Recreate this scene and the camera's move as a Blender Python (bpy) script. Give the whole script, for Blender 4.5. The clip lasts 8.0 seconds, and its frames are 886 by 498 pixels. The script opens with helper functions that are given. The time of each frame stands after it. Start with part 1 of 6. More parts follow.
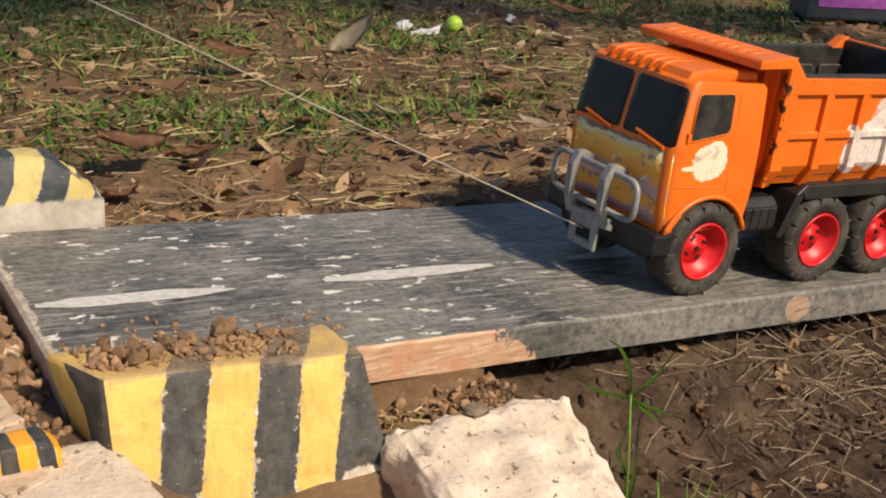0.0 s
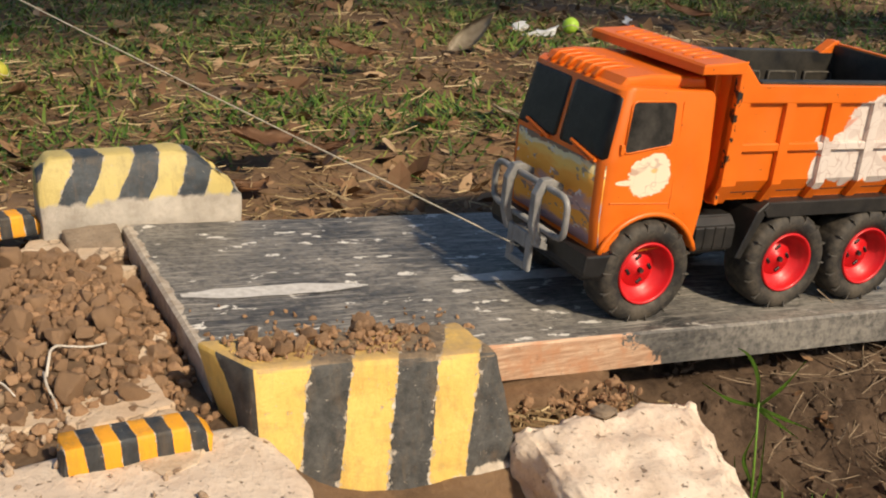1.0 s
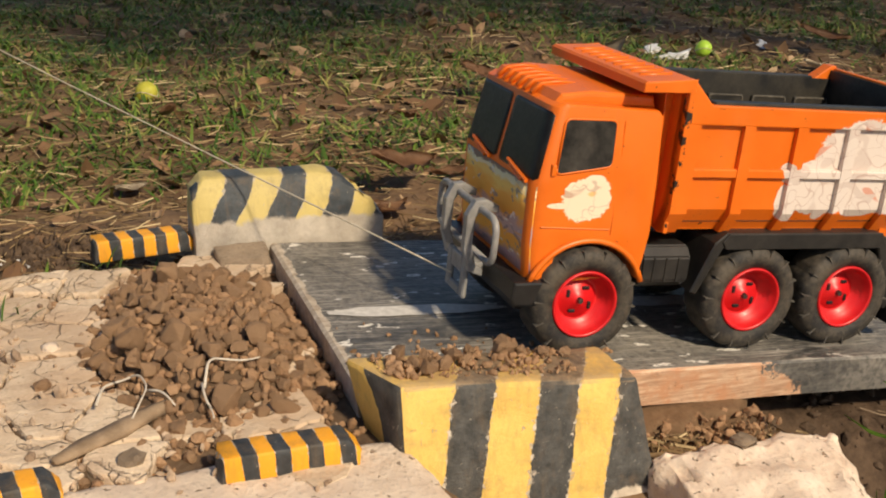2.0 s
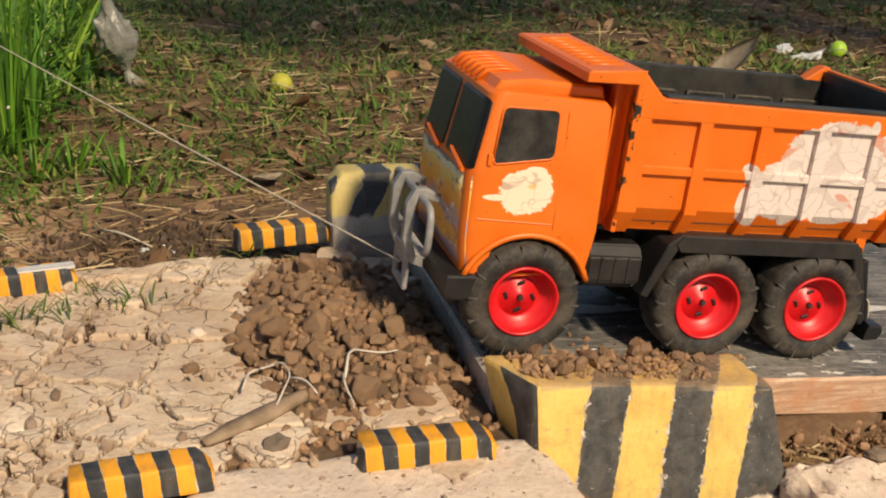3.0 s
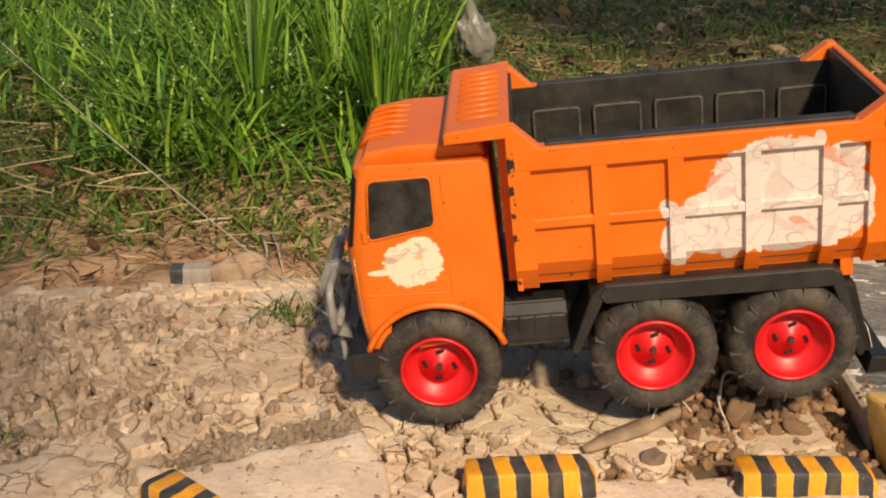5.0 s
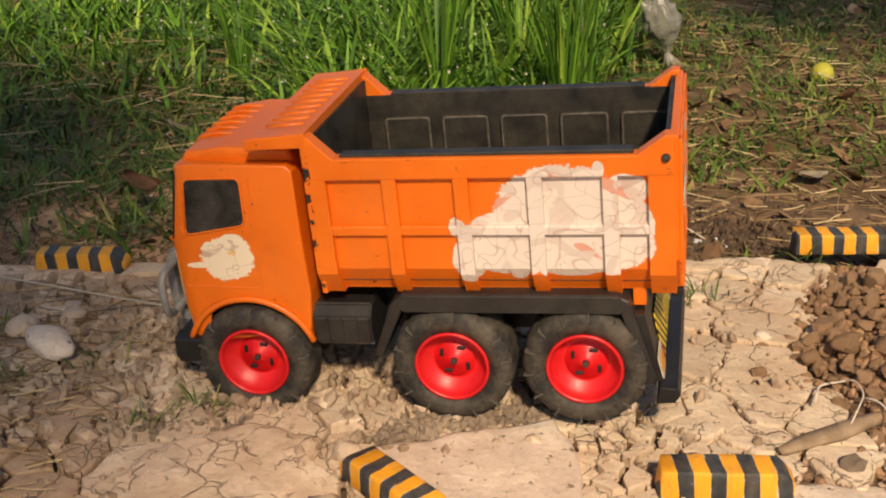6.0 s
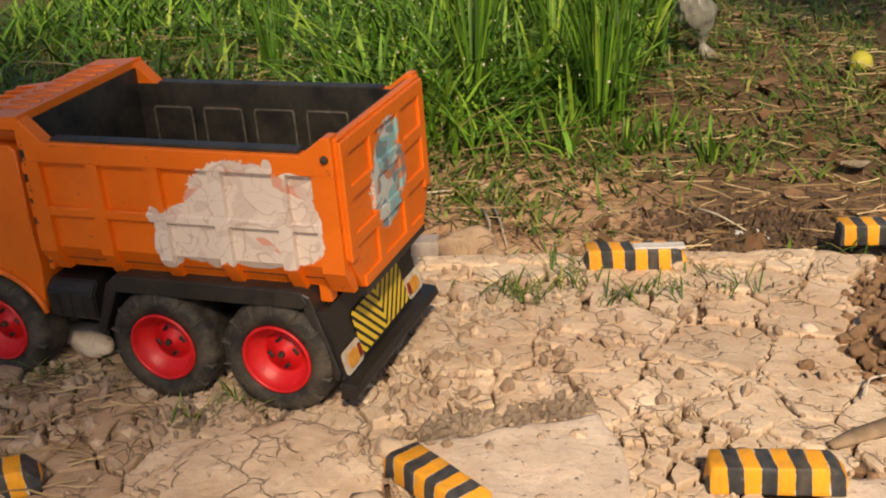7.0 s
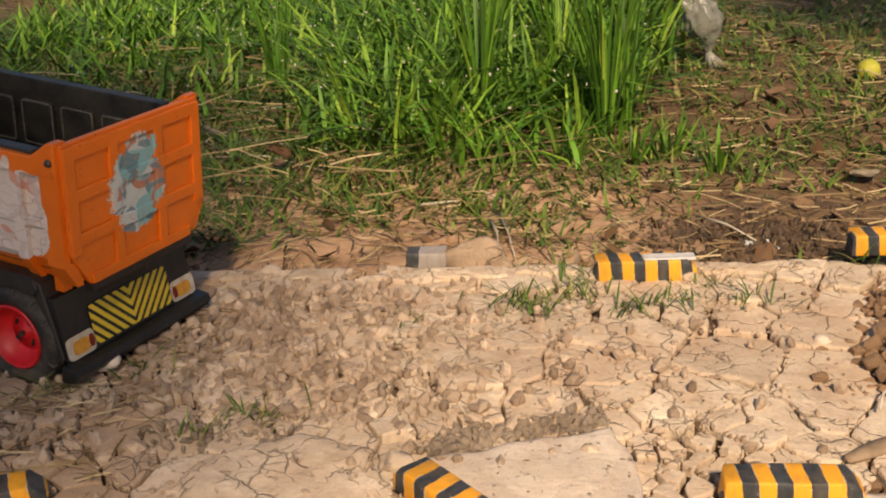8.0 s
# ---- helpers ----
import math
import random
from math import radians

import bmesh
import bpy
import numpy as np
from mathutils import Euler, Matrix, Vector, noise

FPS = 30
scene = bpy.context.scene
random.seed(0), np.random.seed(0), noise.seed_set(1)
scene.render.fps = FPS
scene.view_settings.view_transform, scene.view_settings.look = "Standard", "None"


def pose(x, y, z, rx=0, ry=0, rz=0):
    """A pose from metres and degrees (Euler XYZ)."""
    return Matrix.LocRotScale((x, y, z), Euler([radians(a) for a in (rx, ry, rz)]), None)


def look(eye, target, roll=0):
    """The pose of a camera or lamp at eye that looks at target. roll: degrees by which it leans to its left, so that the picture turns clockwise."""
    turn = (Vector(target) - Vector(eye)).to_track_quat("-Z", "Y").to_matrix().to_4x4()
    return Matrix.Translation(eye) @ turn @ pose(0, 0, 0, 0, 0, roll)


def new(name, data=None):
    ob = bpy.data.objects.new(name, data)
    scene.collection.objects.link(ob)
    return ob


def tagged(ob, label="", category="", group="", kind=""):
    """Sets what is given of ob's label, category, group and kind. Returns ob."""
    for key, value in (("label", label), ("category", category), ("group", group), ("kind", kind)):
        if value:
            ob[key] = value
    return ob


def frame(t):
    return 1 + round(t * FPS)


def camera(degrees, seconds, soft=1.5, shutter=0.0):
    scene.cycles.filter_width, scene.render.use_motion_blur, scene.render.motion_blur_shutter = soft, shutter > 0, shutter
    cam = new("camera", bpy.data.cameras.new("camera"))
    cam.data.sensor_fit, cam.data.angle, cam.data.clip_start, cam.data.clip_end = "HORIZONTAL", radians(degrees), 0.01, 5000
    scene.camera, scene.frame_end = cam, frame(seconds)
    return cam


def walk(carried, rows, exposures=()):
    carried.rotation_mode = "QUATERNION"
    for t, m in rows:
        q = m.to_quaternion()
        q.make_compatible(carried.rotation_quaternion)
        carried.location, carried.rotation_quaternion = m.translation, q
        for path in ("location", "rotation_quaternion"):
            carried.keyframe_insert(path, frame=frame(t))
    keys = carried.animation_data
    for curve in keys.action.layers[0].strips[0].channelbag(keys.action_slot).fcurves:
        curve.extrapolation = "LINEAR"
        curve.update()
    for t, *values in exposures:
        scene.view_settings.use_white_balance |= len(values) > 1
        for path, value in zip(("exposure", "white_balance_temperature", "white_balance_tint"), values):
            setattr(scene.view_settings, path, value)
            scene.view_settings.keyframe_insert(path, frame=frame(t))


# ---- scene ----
cam = camera(41.5, 8.0, soft=2.0)
PATH = [
    (0.0, pose(-0.1431, -0.7776, 0.3731, 69.803, -2.549, -30.069)),
    (0.5, pose(-0.1605, -0.7747, 0.3752, 69.828, -2.684, -28.262)),
    (1.0, pose(-0.1761, -0.7793, 0.3814, 69.463, -2.480, -25.064)),
    (1.2, pose(-0.1808, -0.7810, 0.3833, 69.668, -1.933, -23.656)),
    (2.3, pose(-0.2067, -0.7902, 0.3940, 70.207, -1.499, -17.260)),
    (2.5, pose(-0.2114, -0.7919, 0.3959, 70.223, -1.268, -15.771)),
    (3.0, pose(-0.2236, -0.7934, 0.4026, 69.508, -1.568, -13.480)),
    (3.5, pose(-0.2377, -0.7928, 0.4029, 69.016, -1.452, -10.932)),
    (4.0, pose(-0.2526, -0.7860, 0.4033, 69.419, -0.657, -6.943)),
    (4.2, pose(-0.2590, -0.7895, 0.4080, 69.621, -0.431, -4.544)),
    (5.3, pose(-0.2970, -0.8174, 0.4455, 68.348, 0.430, 4.073)),
    (5.5, pose(-0.3041, -0.8222, 0.4520, 68.160, 0.645, 6.143)),
    (6.0, pose(-0.3164, -0.8132, 0.4472, 67.464, 0.984, 9.489)),
    (6.5, pose(-0.3254, -0.8097, 0.4440, 67.247, 2.037, 10.735)),
    (7.0, pose(-0.3274, -0.8060, 0.4421, 67.270, 1.952, 10.592)),
    (7.5, pose(-0.3317, -0.8016, 0.4410, 67.270, 1.857, 10.486)),
    (8.0, pose(-0.3334, -0.7979, 0.4414, 67.691, 2.162, 10.681)),
]
walk(cam, PATH, [(0.0, 0.08, 5900, 10), (1.0, 0.02, 6100, 10), (2.5, -0.07, 6250, 10), (3.5, -0.07, 6350, 10), (4.0, -0.08, 6550, 11), (5.5, 0.0, 6650, 13), (6.5, -0.02, 6650, 14), (8.0, 0.08, 6650, 15)])

# ---- light ----
SUN_FROM = Vector((0.21, -0.70, 0.64)).normalized()
world = bpy.data.worlds.new("sky")
scene.world = world
world.use_nodes = True
wn = world.node_tree.nodes
sky = wn.new("ShaderNodeTexSky")
sky.sky_type = "NISHITA"
sky.sun_disc = False
sky.sun_elevation = math.asin(SUN_FROM.z)
sky.sun_rotation = math.atan2(SUN_FROM.x, SUN_FROM.y)
wn["Background"].inputs["Strength"].default_value = 0.088
world.node_tree.links.new(sky.outputs[0], wn["Background"].inputs["Color"])
sun = new("sun", bpy.data.lights.new("sun", "SUN"))
sun.data.energy = 5.0
sun.data.angle = radians(4)
sun.data.color = (1.0, 0.81, 0.56)
sun.matrix_world = look(SUN_FROM * 10, (0, 0, 0))


# ---- materials ----
class Nodes:
    """Short forms for building one node material."""

    def __init__(self, name):
        self.mat = bpy.data.materials.new(name)
        self.mat.use_nodes = True
        self.tree = self.mat.node_tree
        self.bsdf = self.tree.nodes["Principled BSDF"]

    def n(self, kind, **kw):
        node = self.tree.nodes.new("ShaderNode" + kind)
        for k, v in kw.items():
            if k == "operation":
                node.operation = v
            elif k == "data_type":
                node.data_type = v
            elif k == "blend_type":
                node.blend_type = v
            elif k == "feature":
                node.feature = v
        return node

    def put(self, a, b):
        if isinstance(a, (int, float)):
            b.default_value = a
        elif isinstance(a, tuple):
            b.default_value = (*a, 1) if len(a) == 3 and b.type == "RGBA" else a
        else:
            self.tree.links.new(a, b)

    def coord(self):
        return self.n("TexCoord").outputs["Object"]

    def noise(self, scale, detail=4, rough=0.6, vec=None, warp=0.0):
        t = self.n("TexNoise")
        t.inputs["Scale"].default_value = scale
        t.inputs["Detail"].default_value = detail
        t.inputs["Roughness"].default_value = rough
        t.inputs["Distortion"].default_value = warp
        self.put(vec or self.coord(), t.inputs["Vector"])
        return t.outputs["Fac"]

    def ramp(self, fac, lo, hi, a=0.0, b=1.0):
        t = self.n("MapRange")
        self.put(fac, t.inputs[0])
        for i, x in enumerate((lo, hi, a, b)):
            t.inputs[i + 1].default_value = x
        return t.outputs[0]

    def math(self, op, a, b=0.0):
        t = self.n("Math", operation=op)
        self.put(a, t.inputs[0])
        self.put(b, t.inputs[1])
        return t.outputs[0]

    def mix(self, fac, a, b, blend="MIX"):
        t = self.n("Mix", data_type="RGBA", blend_type=blend)
        self.put(fac, t.inputs[0])
        self.put(a, t.inputs[6])
        self.put(b, t.inputs[7])
        return t.outputs[2]

    def xyz(self, vec=None):
        t = self.n("SeparateXYZ")
        self.put(vec or self.coord(), t.inputs[0])
        return t.outputs

    def scaled(self, x, y, z, vec=None):
        t = self.n("Mapping")
        t.inputs["Scale"].default_value = (x, y, z)
        self.put(vec or self.coord(), t.inputs["Vector"])
        return t.outputs[0]

    def random(self):
        return self.n("ObjectInfo").outputs["Random"]

    def island(self):
        return self.n("NewGeometry").outputs["Random Per Island"]

    def bump(self, height, strength=0.4, dist=0.002):
        t = self.n("Bump")
        t.inputs["Strength"].default_value = strength
        t.inputs["Distance"].default_value = dist
        self.put(height, t.inputs["Height"])
        self.put(t.outputs[0], self.bsdf.inputs["Normal"])

    def done(self, color, rough=0.6, metal=0.0, spec=0.5):
        self.put(color, self.bsdf.inputs["Base Color"])
        self.put(rough, self.bsdf.inputs["Roughness"])
        self.bsdf.inputs["Metallic"].default_value = metal
        self.bsdf.inputs["Specular IOR Level"].default_value = spec
        return self.mat


def plain(name, dark, light, scale=60, rough=0.6, bump=0.3, fine=400, dist=0.001, metal=0.0, spec=0.5):
    """Two-tone mottled surface with fine relief."""
    m = Nodes(name)
    big = m.noise(scale, 5, 0.65)
    small = m.noise(fine, 3, 0.6)
    c = m.mix(m.ramp(big, 0.32, 0.68), dark, light)
    c = m.mix(m.ramp(small, 0.3, 0.75, 0.0, 0.35), c, dark)
    m.bump(m.math("ADD", big, m.math("MULTIPLY", small, 0.5)), bump, dist)
    return m.done(c, m.ramp(small, 0.2, 0.8, rough - 0.08, rough + 0.1), metal, spec)


ORANGE = (0.80, 0.168, 0.005)


def blobs(m, x, z, shapes, noise_scale, noise_amount):
    """1 inside a union of ellipses (cx, cz, rx, rz) with a ragged outline."""
    wob = m.math("MULTIPLY", m.math("SUBTRACT", m.noise(noise_scale, 4, 0.7), 0.5), noise_amount)
    wob = m.math("ADD", wob, m.math("MULTIPLY", m.math("SUBTRACT", m.noise(noise_scale * 3.2, 3, 0.7), 0.5), noise_amount * 0.7))
    best = None
    for cx, cz, rx, rz in shapes:
        dx = m.math("DIVIDE", m.math("SUBTRACT", x, cx), rx)
        dz = m.math("DIVIDE", m.math("SUBTRACT", z, cz), rz)
        d = m.math("ADD", m.math("MULTIPLY", dx, dx), m.math("MULTIPLY", dz, dz))
        best = d if best is None else m.math("MINIMUM", best, d)
    return m.ramp(m.math("ADD", best, wob), 0.97, 1.03, 1.0, 0.0)


def orange_paint(name, decal=None, dust=0.25):
    """Worn orange plastic paint; decal: shapes of a torn sticker on the side that faces -y, or on the rear."""
    m = Nodes(name)
    big = m.noise(35, 5, 0.6)
    c = m.mix(m.ramp(big, 0.3, 0.7), (0.70, 0.138, 0.004), ORANGE)
    c = m.mix(m.ramp(m.noise(120, 6, 0.75), 0.62, 0.8, 0, dust), c, (0.45, 0.2, 0.06))
    rub = m.noise(90, 5, 0.7, m.scaled(1, 1, 3))
    c = m.mix(m.ramp(rub, 0.675, 0.70, 0, 0.75), c, (0.12, 0.05, 0.02))
    c = m.mix(m.ramp(m.noise(210, 2, 0.5), 0.745, 0.76, 0, 0.85), c, (0.03, 0.018, 0.012))
    c = m.mix(m.ramp(m.noise(16, 5, 0.7, m.scaled(1, 1, 0.5)), 0.55, 0.75, 0, 0.22), c, (0.40, 0.16, 0.05))
    rough = m.ramp(big, 0.2, 0.8, 0.34, 0.5)
    if decal:
        axis, shapes, base, tints = decal
        o = m.xyz()
        across = o[0] if axis == "x" else o[1]
        side_face = axis == "x"
        mask = blobs(m, across, o[2], shapes, 120 if side_face else 105, (0.5 if shapes[0][2] > 0.03 else 1.0) if side_face else 1.7)
        if side_face:
            mask = m.math("MULTIPLY", mask, m.math("LESS_THAN", o[1], 0.0))
        ink = base
        for k, (lo, tint) in enumerate(tints):
            f = m.noise(26 + 14 * k, 1, 0.4, m.scaled(1, 1, 1.0 + 0.2 * k), 0.9)
            ink = m.mix(m.ramp(f, lo, lo + 0.025, 0, 0.85), ink, tint)
        for scale, level, width in ((30, 0.5, 0.010), (52, 0.56, 0.014)):
            lines = m.noise(scale, 0.5, 0.4, None, 1.1)
            edge = m.math("ABSOLUTE", m.math("SUBTRACT", lines, level))
            ink = m.mix(m.ramp(edge, width * 0.5, width, 0.5, 0.0), ink, (0.40, 0.24, 0.19))
        worn = m.noise(300, 4, 0.7)
        mask = m.math("MULTIPLY", mask, m.ramp(worn, 0.25, 0.29))
        if side_face and shapes[0][2] > 0.03:
            rubbed = m.math("MULTIPLY", m.math("LESS_THAN", o[0], m.math("ADD", 0.0615, m.math("MULTIPLY", m.noise(70, 4, 0.7), 0.007))), m.ramp(m.noise(95, 4, 0.7), 0.54, 0.57))
            rubbed = m.math("MULTIPLY", rubbed, m.math("LESS_THAN", o[1], -0.0750))
            c = m.mix(rubbed, c, (0.022, 0.016, 0.013))
        c = m.mix(mask, c, ink)
        rough = m.math("MAXIMUM", rough, m.math("MULTIPLY", mask, 0.62))
    m.bump(m.noise(500, 3, 0.6), 0.08, 0.0006)
    return m.done(c, rough)


M_ORANGE = orange_paint("orange_paint")
M_BED = orange_paint("orange_bed_paint", ("x", [(0.236, 0.158, 0.047, 0.040), (0.262, 0.140, 0.036, 0.022), (0.200, 0.140, 0.034, 0.024), (0.171, 0.128, 0.012, 0.017), (0.181, 0.148, 0.020, 0.008), (0.165, 0.154, 0.006, 0.006), (0.205, 0.121, 0.007, 0.010), (0.242, 0.128, 0.026, 0.014), (0.279, 0.178, 0.015, 0.013), (0.262, 0.194, 0.004, 0.006), (0.284, 0.154, 0.014, 0.018)],
                                          (0.70, 0.61, 0.54), [(0.63, (0.62, 0.27, 0.18)), (0.58, (0.60, 0.50, 0.44))]))
M_DOOR = orange_paint("orange_cab_paint", ("x", [(-0.009, 0.127, 0.020, 0.017), (-0.030, 0.1225, 0.011, 0.0024), (-0.004, 0.136, 0.014, 0.011), (-0.020, 0.135, 0.008, 0.006)],
                                           (0.80, 0.68, 0.50), [(0.54, (0.80, 0.46, 0.15)), (0.64, (0.50, 0.33, 0.24))]))
M_GATE = orange_paint("orange_gate_paint", ("y", [(-0.008, 0.163, 0.024, 0.030), (0.004, 0.186, 0.018, 0.018), (-0.004, 0.140, 0.021, 0.016), (0.016, 0.160, 0.014, 0.020)],
                                            (0.22, 0.42, 0.43), [(0.54, (0.56, 0.56, 0.52)), (0.62, (0.45, 0.14, 0.05)), (0.60, (0.12, 0.20, 0.22))]))
M_BLACK = plain("black_plastic", (0.006, 0.006, 0.0065), (0.020, 0.019, 0.019), 50, 0.42, 0.15, 500, 0.0006)
M_GREYPL = plain("dusty_grey_plastic", (0.008, 0.008, 0.008), (0.036, 0.032, 0.028), 45, 0.46, 0.2, 400, 0.0006)
M_LINER = plain("bed_liner", (0.008, 0.008, 0.0075), (0.055, 0.047, 0.034), 42, 0.5, 0.3, 350, 0.0008)
M_GLASS = plain("black_pane", (0.005, 0.005, 0.0055), (0.03, 0.028, 0.026), 22, 0.36, 0.05, 300, 0.0003, 0.0, 0.25)
M_SIDEGLASS = plain("scratched_black_pane", (0.008, 0.008, 0.008), (0.07, 0.064, 0.056), 42, 0.5, 0.1, 130, 0.0004, 0.0, 0.15)
M_RED = plain("red_rim", (0.50, 0.007, 0.009), (0.74, 0.014, 0.018), 40, 0.4, 0.06, 300, 0.0004)
M_STEEL = plain("grey_bull_bar", (0.17, 0.168, 0.165), (0.34, 0.33, 0.315), 60, 0.42, 0.1, 400, 0.0004)
M_SCUFF = plain("tyre_scuff", (0.05, 0.044, 0.036), (0.13, 0.115, 0.095), 200, 0.7, 0.2)
M_WORN = plain("worn_dusty_edge", (0.03, 0.027, 0.022), (0.15, 0.13, 0.10), 120, 0.7, 0.2)
M_BOLT = plain("bolt_metal", (0.05, 0.045, 0.04), (0.2, 0.19, 0.17), 200, 0.4, 0.2, 900, 0.0004, 0.8)
M_TOW = plain("nylon_string", (0.42, 0.36, 0.26), (0.66, 0.6, 0.48), 200, 0.6, 0.3, 900)
M_LAMP = plain("amber_lamp", (0.55, 0.2, 0.02), (0.75, 0.4, 0.05), 200, 0.35, 0.1)
M_LAMPR = plain("red_lamp", (0.3, 0.03, 0.02), (0.42, 0.07, 0.03), 200, 0.35, 0.1)
M_CREAM = plain("cream_sticker", (0.45, 0.36, 0.25), (0.68, 0.6, 0.48), 120, 0.5, 0.1)


def tyre_material():
    m = Nodes("tyre_rubber")
    dust = m.noise(40, 6, 0.75)
    fine = m.noise(300, 3, 0.7)
    c = m.mix(m.ramp(dust, 0.40, 0.72), (0.013, 0.012, 0.0115), (0.115, 0.093, 0.066))
    c = m.mix(m.ramp(fine, 0.6, 0.85, 0, 0.5), c, (0.17, 0.145, 0.11))
    m.bump(fine, 0.25, 0.0008)
    return m.done(c, 0.72)


M_TYRE = tyre_material()


def grille_material():
    """Front sticker: yellow above, orange and grey-violet below, worn."""
    m = Nodes("front_sticker")
    o = m.xyz()
    n1 = m.noise(45, 3, 0.6, m.scaled(1, 0.6, 1.4), 0.8)
    h = m.math("ADD", o[2], m.math("MULTIPLY", m.math("SUBTRACT", n1, 0.5), 0.028))
    c = m.mix(m.ramp(h, 0.072, 0.080), (0.46, 0.30, 0.33), (0.90, 0.42, 0.06))
    c = m.mix(m.ramp(h, 0.090, 0.095), c, (0.55, 0.38, 0.38))
    c = m.mix(m.ramp(h, 0.100, 0.106), c, (0.93, 0.40, 0.05))
    c = m.mix(m.ramp(h, 0.116, 0.122), c, (0.96, 0.58, 0.12))
    c = m.mix(m.ramp(h, 0.126, 0.130), c, (0.93, 0.76, 0.40))
    c = m.mix(m.ramp(h, 0.1335, 0.135), c, (0.35, 0.22, 0.12))
    c = m.mix(m.ramp(m.noise(60, 2, 0.5, m.scaled(1, 1, 2.2), 0.6), 0.62, 0.65, 0, 0.7), c, (0.22, 0.19, 0.22))
    c = m.mix(m.ramp(m.noise(85, 2, 0.5, m.scaled(1, 1, 2.0), 0.4), 0.66, 0.69, 0, 0.8), c, (0.78, 0.76, 0.74))
    return m.done(c, 0.6, 0.0, 0.3)


M_FRONT = grille_material()


def chevron_material():
    m = Nodes("chevron_plate")
    o = m.xyz()
    ay = m.math("ABSOLUTE", o[1])
    s = m.math("SUBTRACT", o[2], m.math("MULTIPLY", ay, 1.0))
    w = m.math("FRACT", m.math("MULTIPLY", m.math("ADD", s, 0.2), 105.0))
    c = m.mix(m.math("GREATER_THAN", w, 0.42), (0.012, 0.011, 0.01), (0.72, 0.50, 0.03))
    c = m.mix(m.ramp(m.noise(150, 4), 0.62, 0.75, 0, 0.5), c, (0.3, 0.24, 0.12))
    return m.done(c, 0.45)


M_CHEV = chevron_material()


def striped_material(name, period, duty, shift, lean, bare, yellow, black=(0.035, 0.036, 0.036), soil=0.35, cast=((0.42, 0.35, 0.26), (0.70, 0.63, 0.52))):
    """Yellow and black hand-painted stripes across x on rough concrete or wood; bare: height under which paint is missing."""
    m = Nodes(name)
    o = m.xyz()
    wav = m.math("MULTIPLY", m.math("SUBTRACT", m.noise(24, 2, 0.5), 0.5), 0.20)
    drip = m.math("MULTIPLY", m.math("SUBTRACT", m.noise(260, 2, 0.5), 0.5), 0.04)
    u = m.math("ADD", o[0], m.math("MULTIPLY", o[2], lean[0]))
    u = m.math("ADD", u, m.math("MULTIPLY", o[1], lean[1]))
    u = m.math("ADD", m.math("DIVIDE", m.math("ADD", u, 10.0 * period - shift), period), m.math("ADD", wav, drip))
    w = m.math("FRACT", u)
    c_y = m.mix(m.ramp(m.noise(30, 5), 0.3, 0.7), tuple(v * 0.85 for v in yellow), yellow)
    c_b = m.mix(m.ramp(m.noise(90, 5), 0.4, 0.8), black, tuple(v * 2.3 for v in black))
    c = m.mix(m.math("GREATER_THAN", w, duty), c_y, c_b)
    conc = m.mix(m.ramp(m.noise(40, 6, 0.7), 0.3, 0.7), *cast)
    near_edge = m.ramp(m.math("MINIMUM", w, m.math("ABSOLUTE", m.math("SUBTRACT", w, duty))), 0.0, 0.05, 0.18, 0.0)
    chips = m.ramp(m.math("ADD", m.noise(190, 5, 0.75), near_edge), 0.655, 0.685)
    c = m.mix(chips, c, conc)
    streak = m.noise(55, 5, 0.75, m.scaled(1.6, 1.6, 0.16))
    c = m.mix(m.ramp(streak, 0.50, 0.72, 0, 0.42), c, (0.20, 0.135, 0.07))
    low = m.math("ADD", o[2], m.math("MULTIPLY", m.math("SUBTRACT", m.noise(60, 4), 0.5), 0.02))
    c = m.mix(m.ramp(low, bare - 0.002, bare + 0.002, 1, 0), c, conc)
    c = m.mix(m.ramp(m.noise(55, 6, 0.7), 0.55, 0.8, 0, soil), c, (0.17, 0.11, 0.065))
    m.bump(m.math("ADD", m.noise(220, 5, 0.7), m.math("MULTIPLY", chips, -0.4)), 0.5, 0.0015)
    return m.done(c, 0.6)


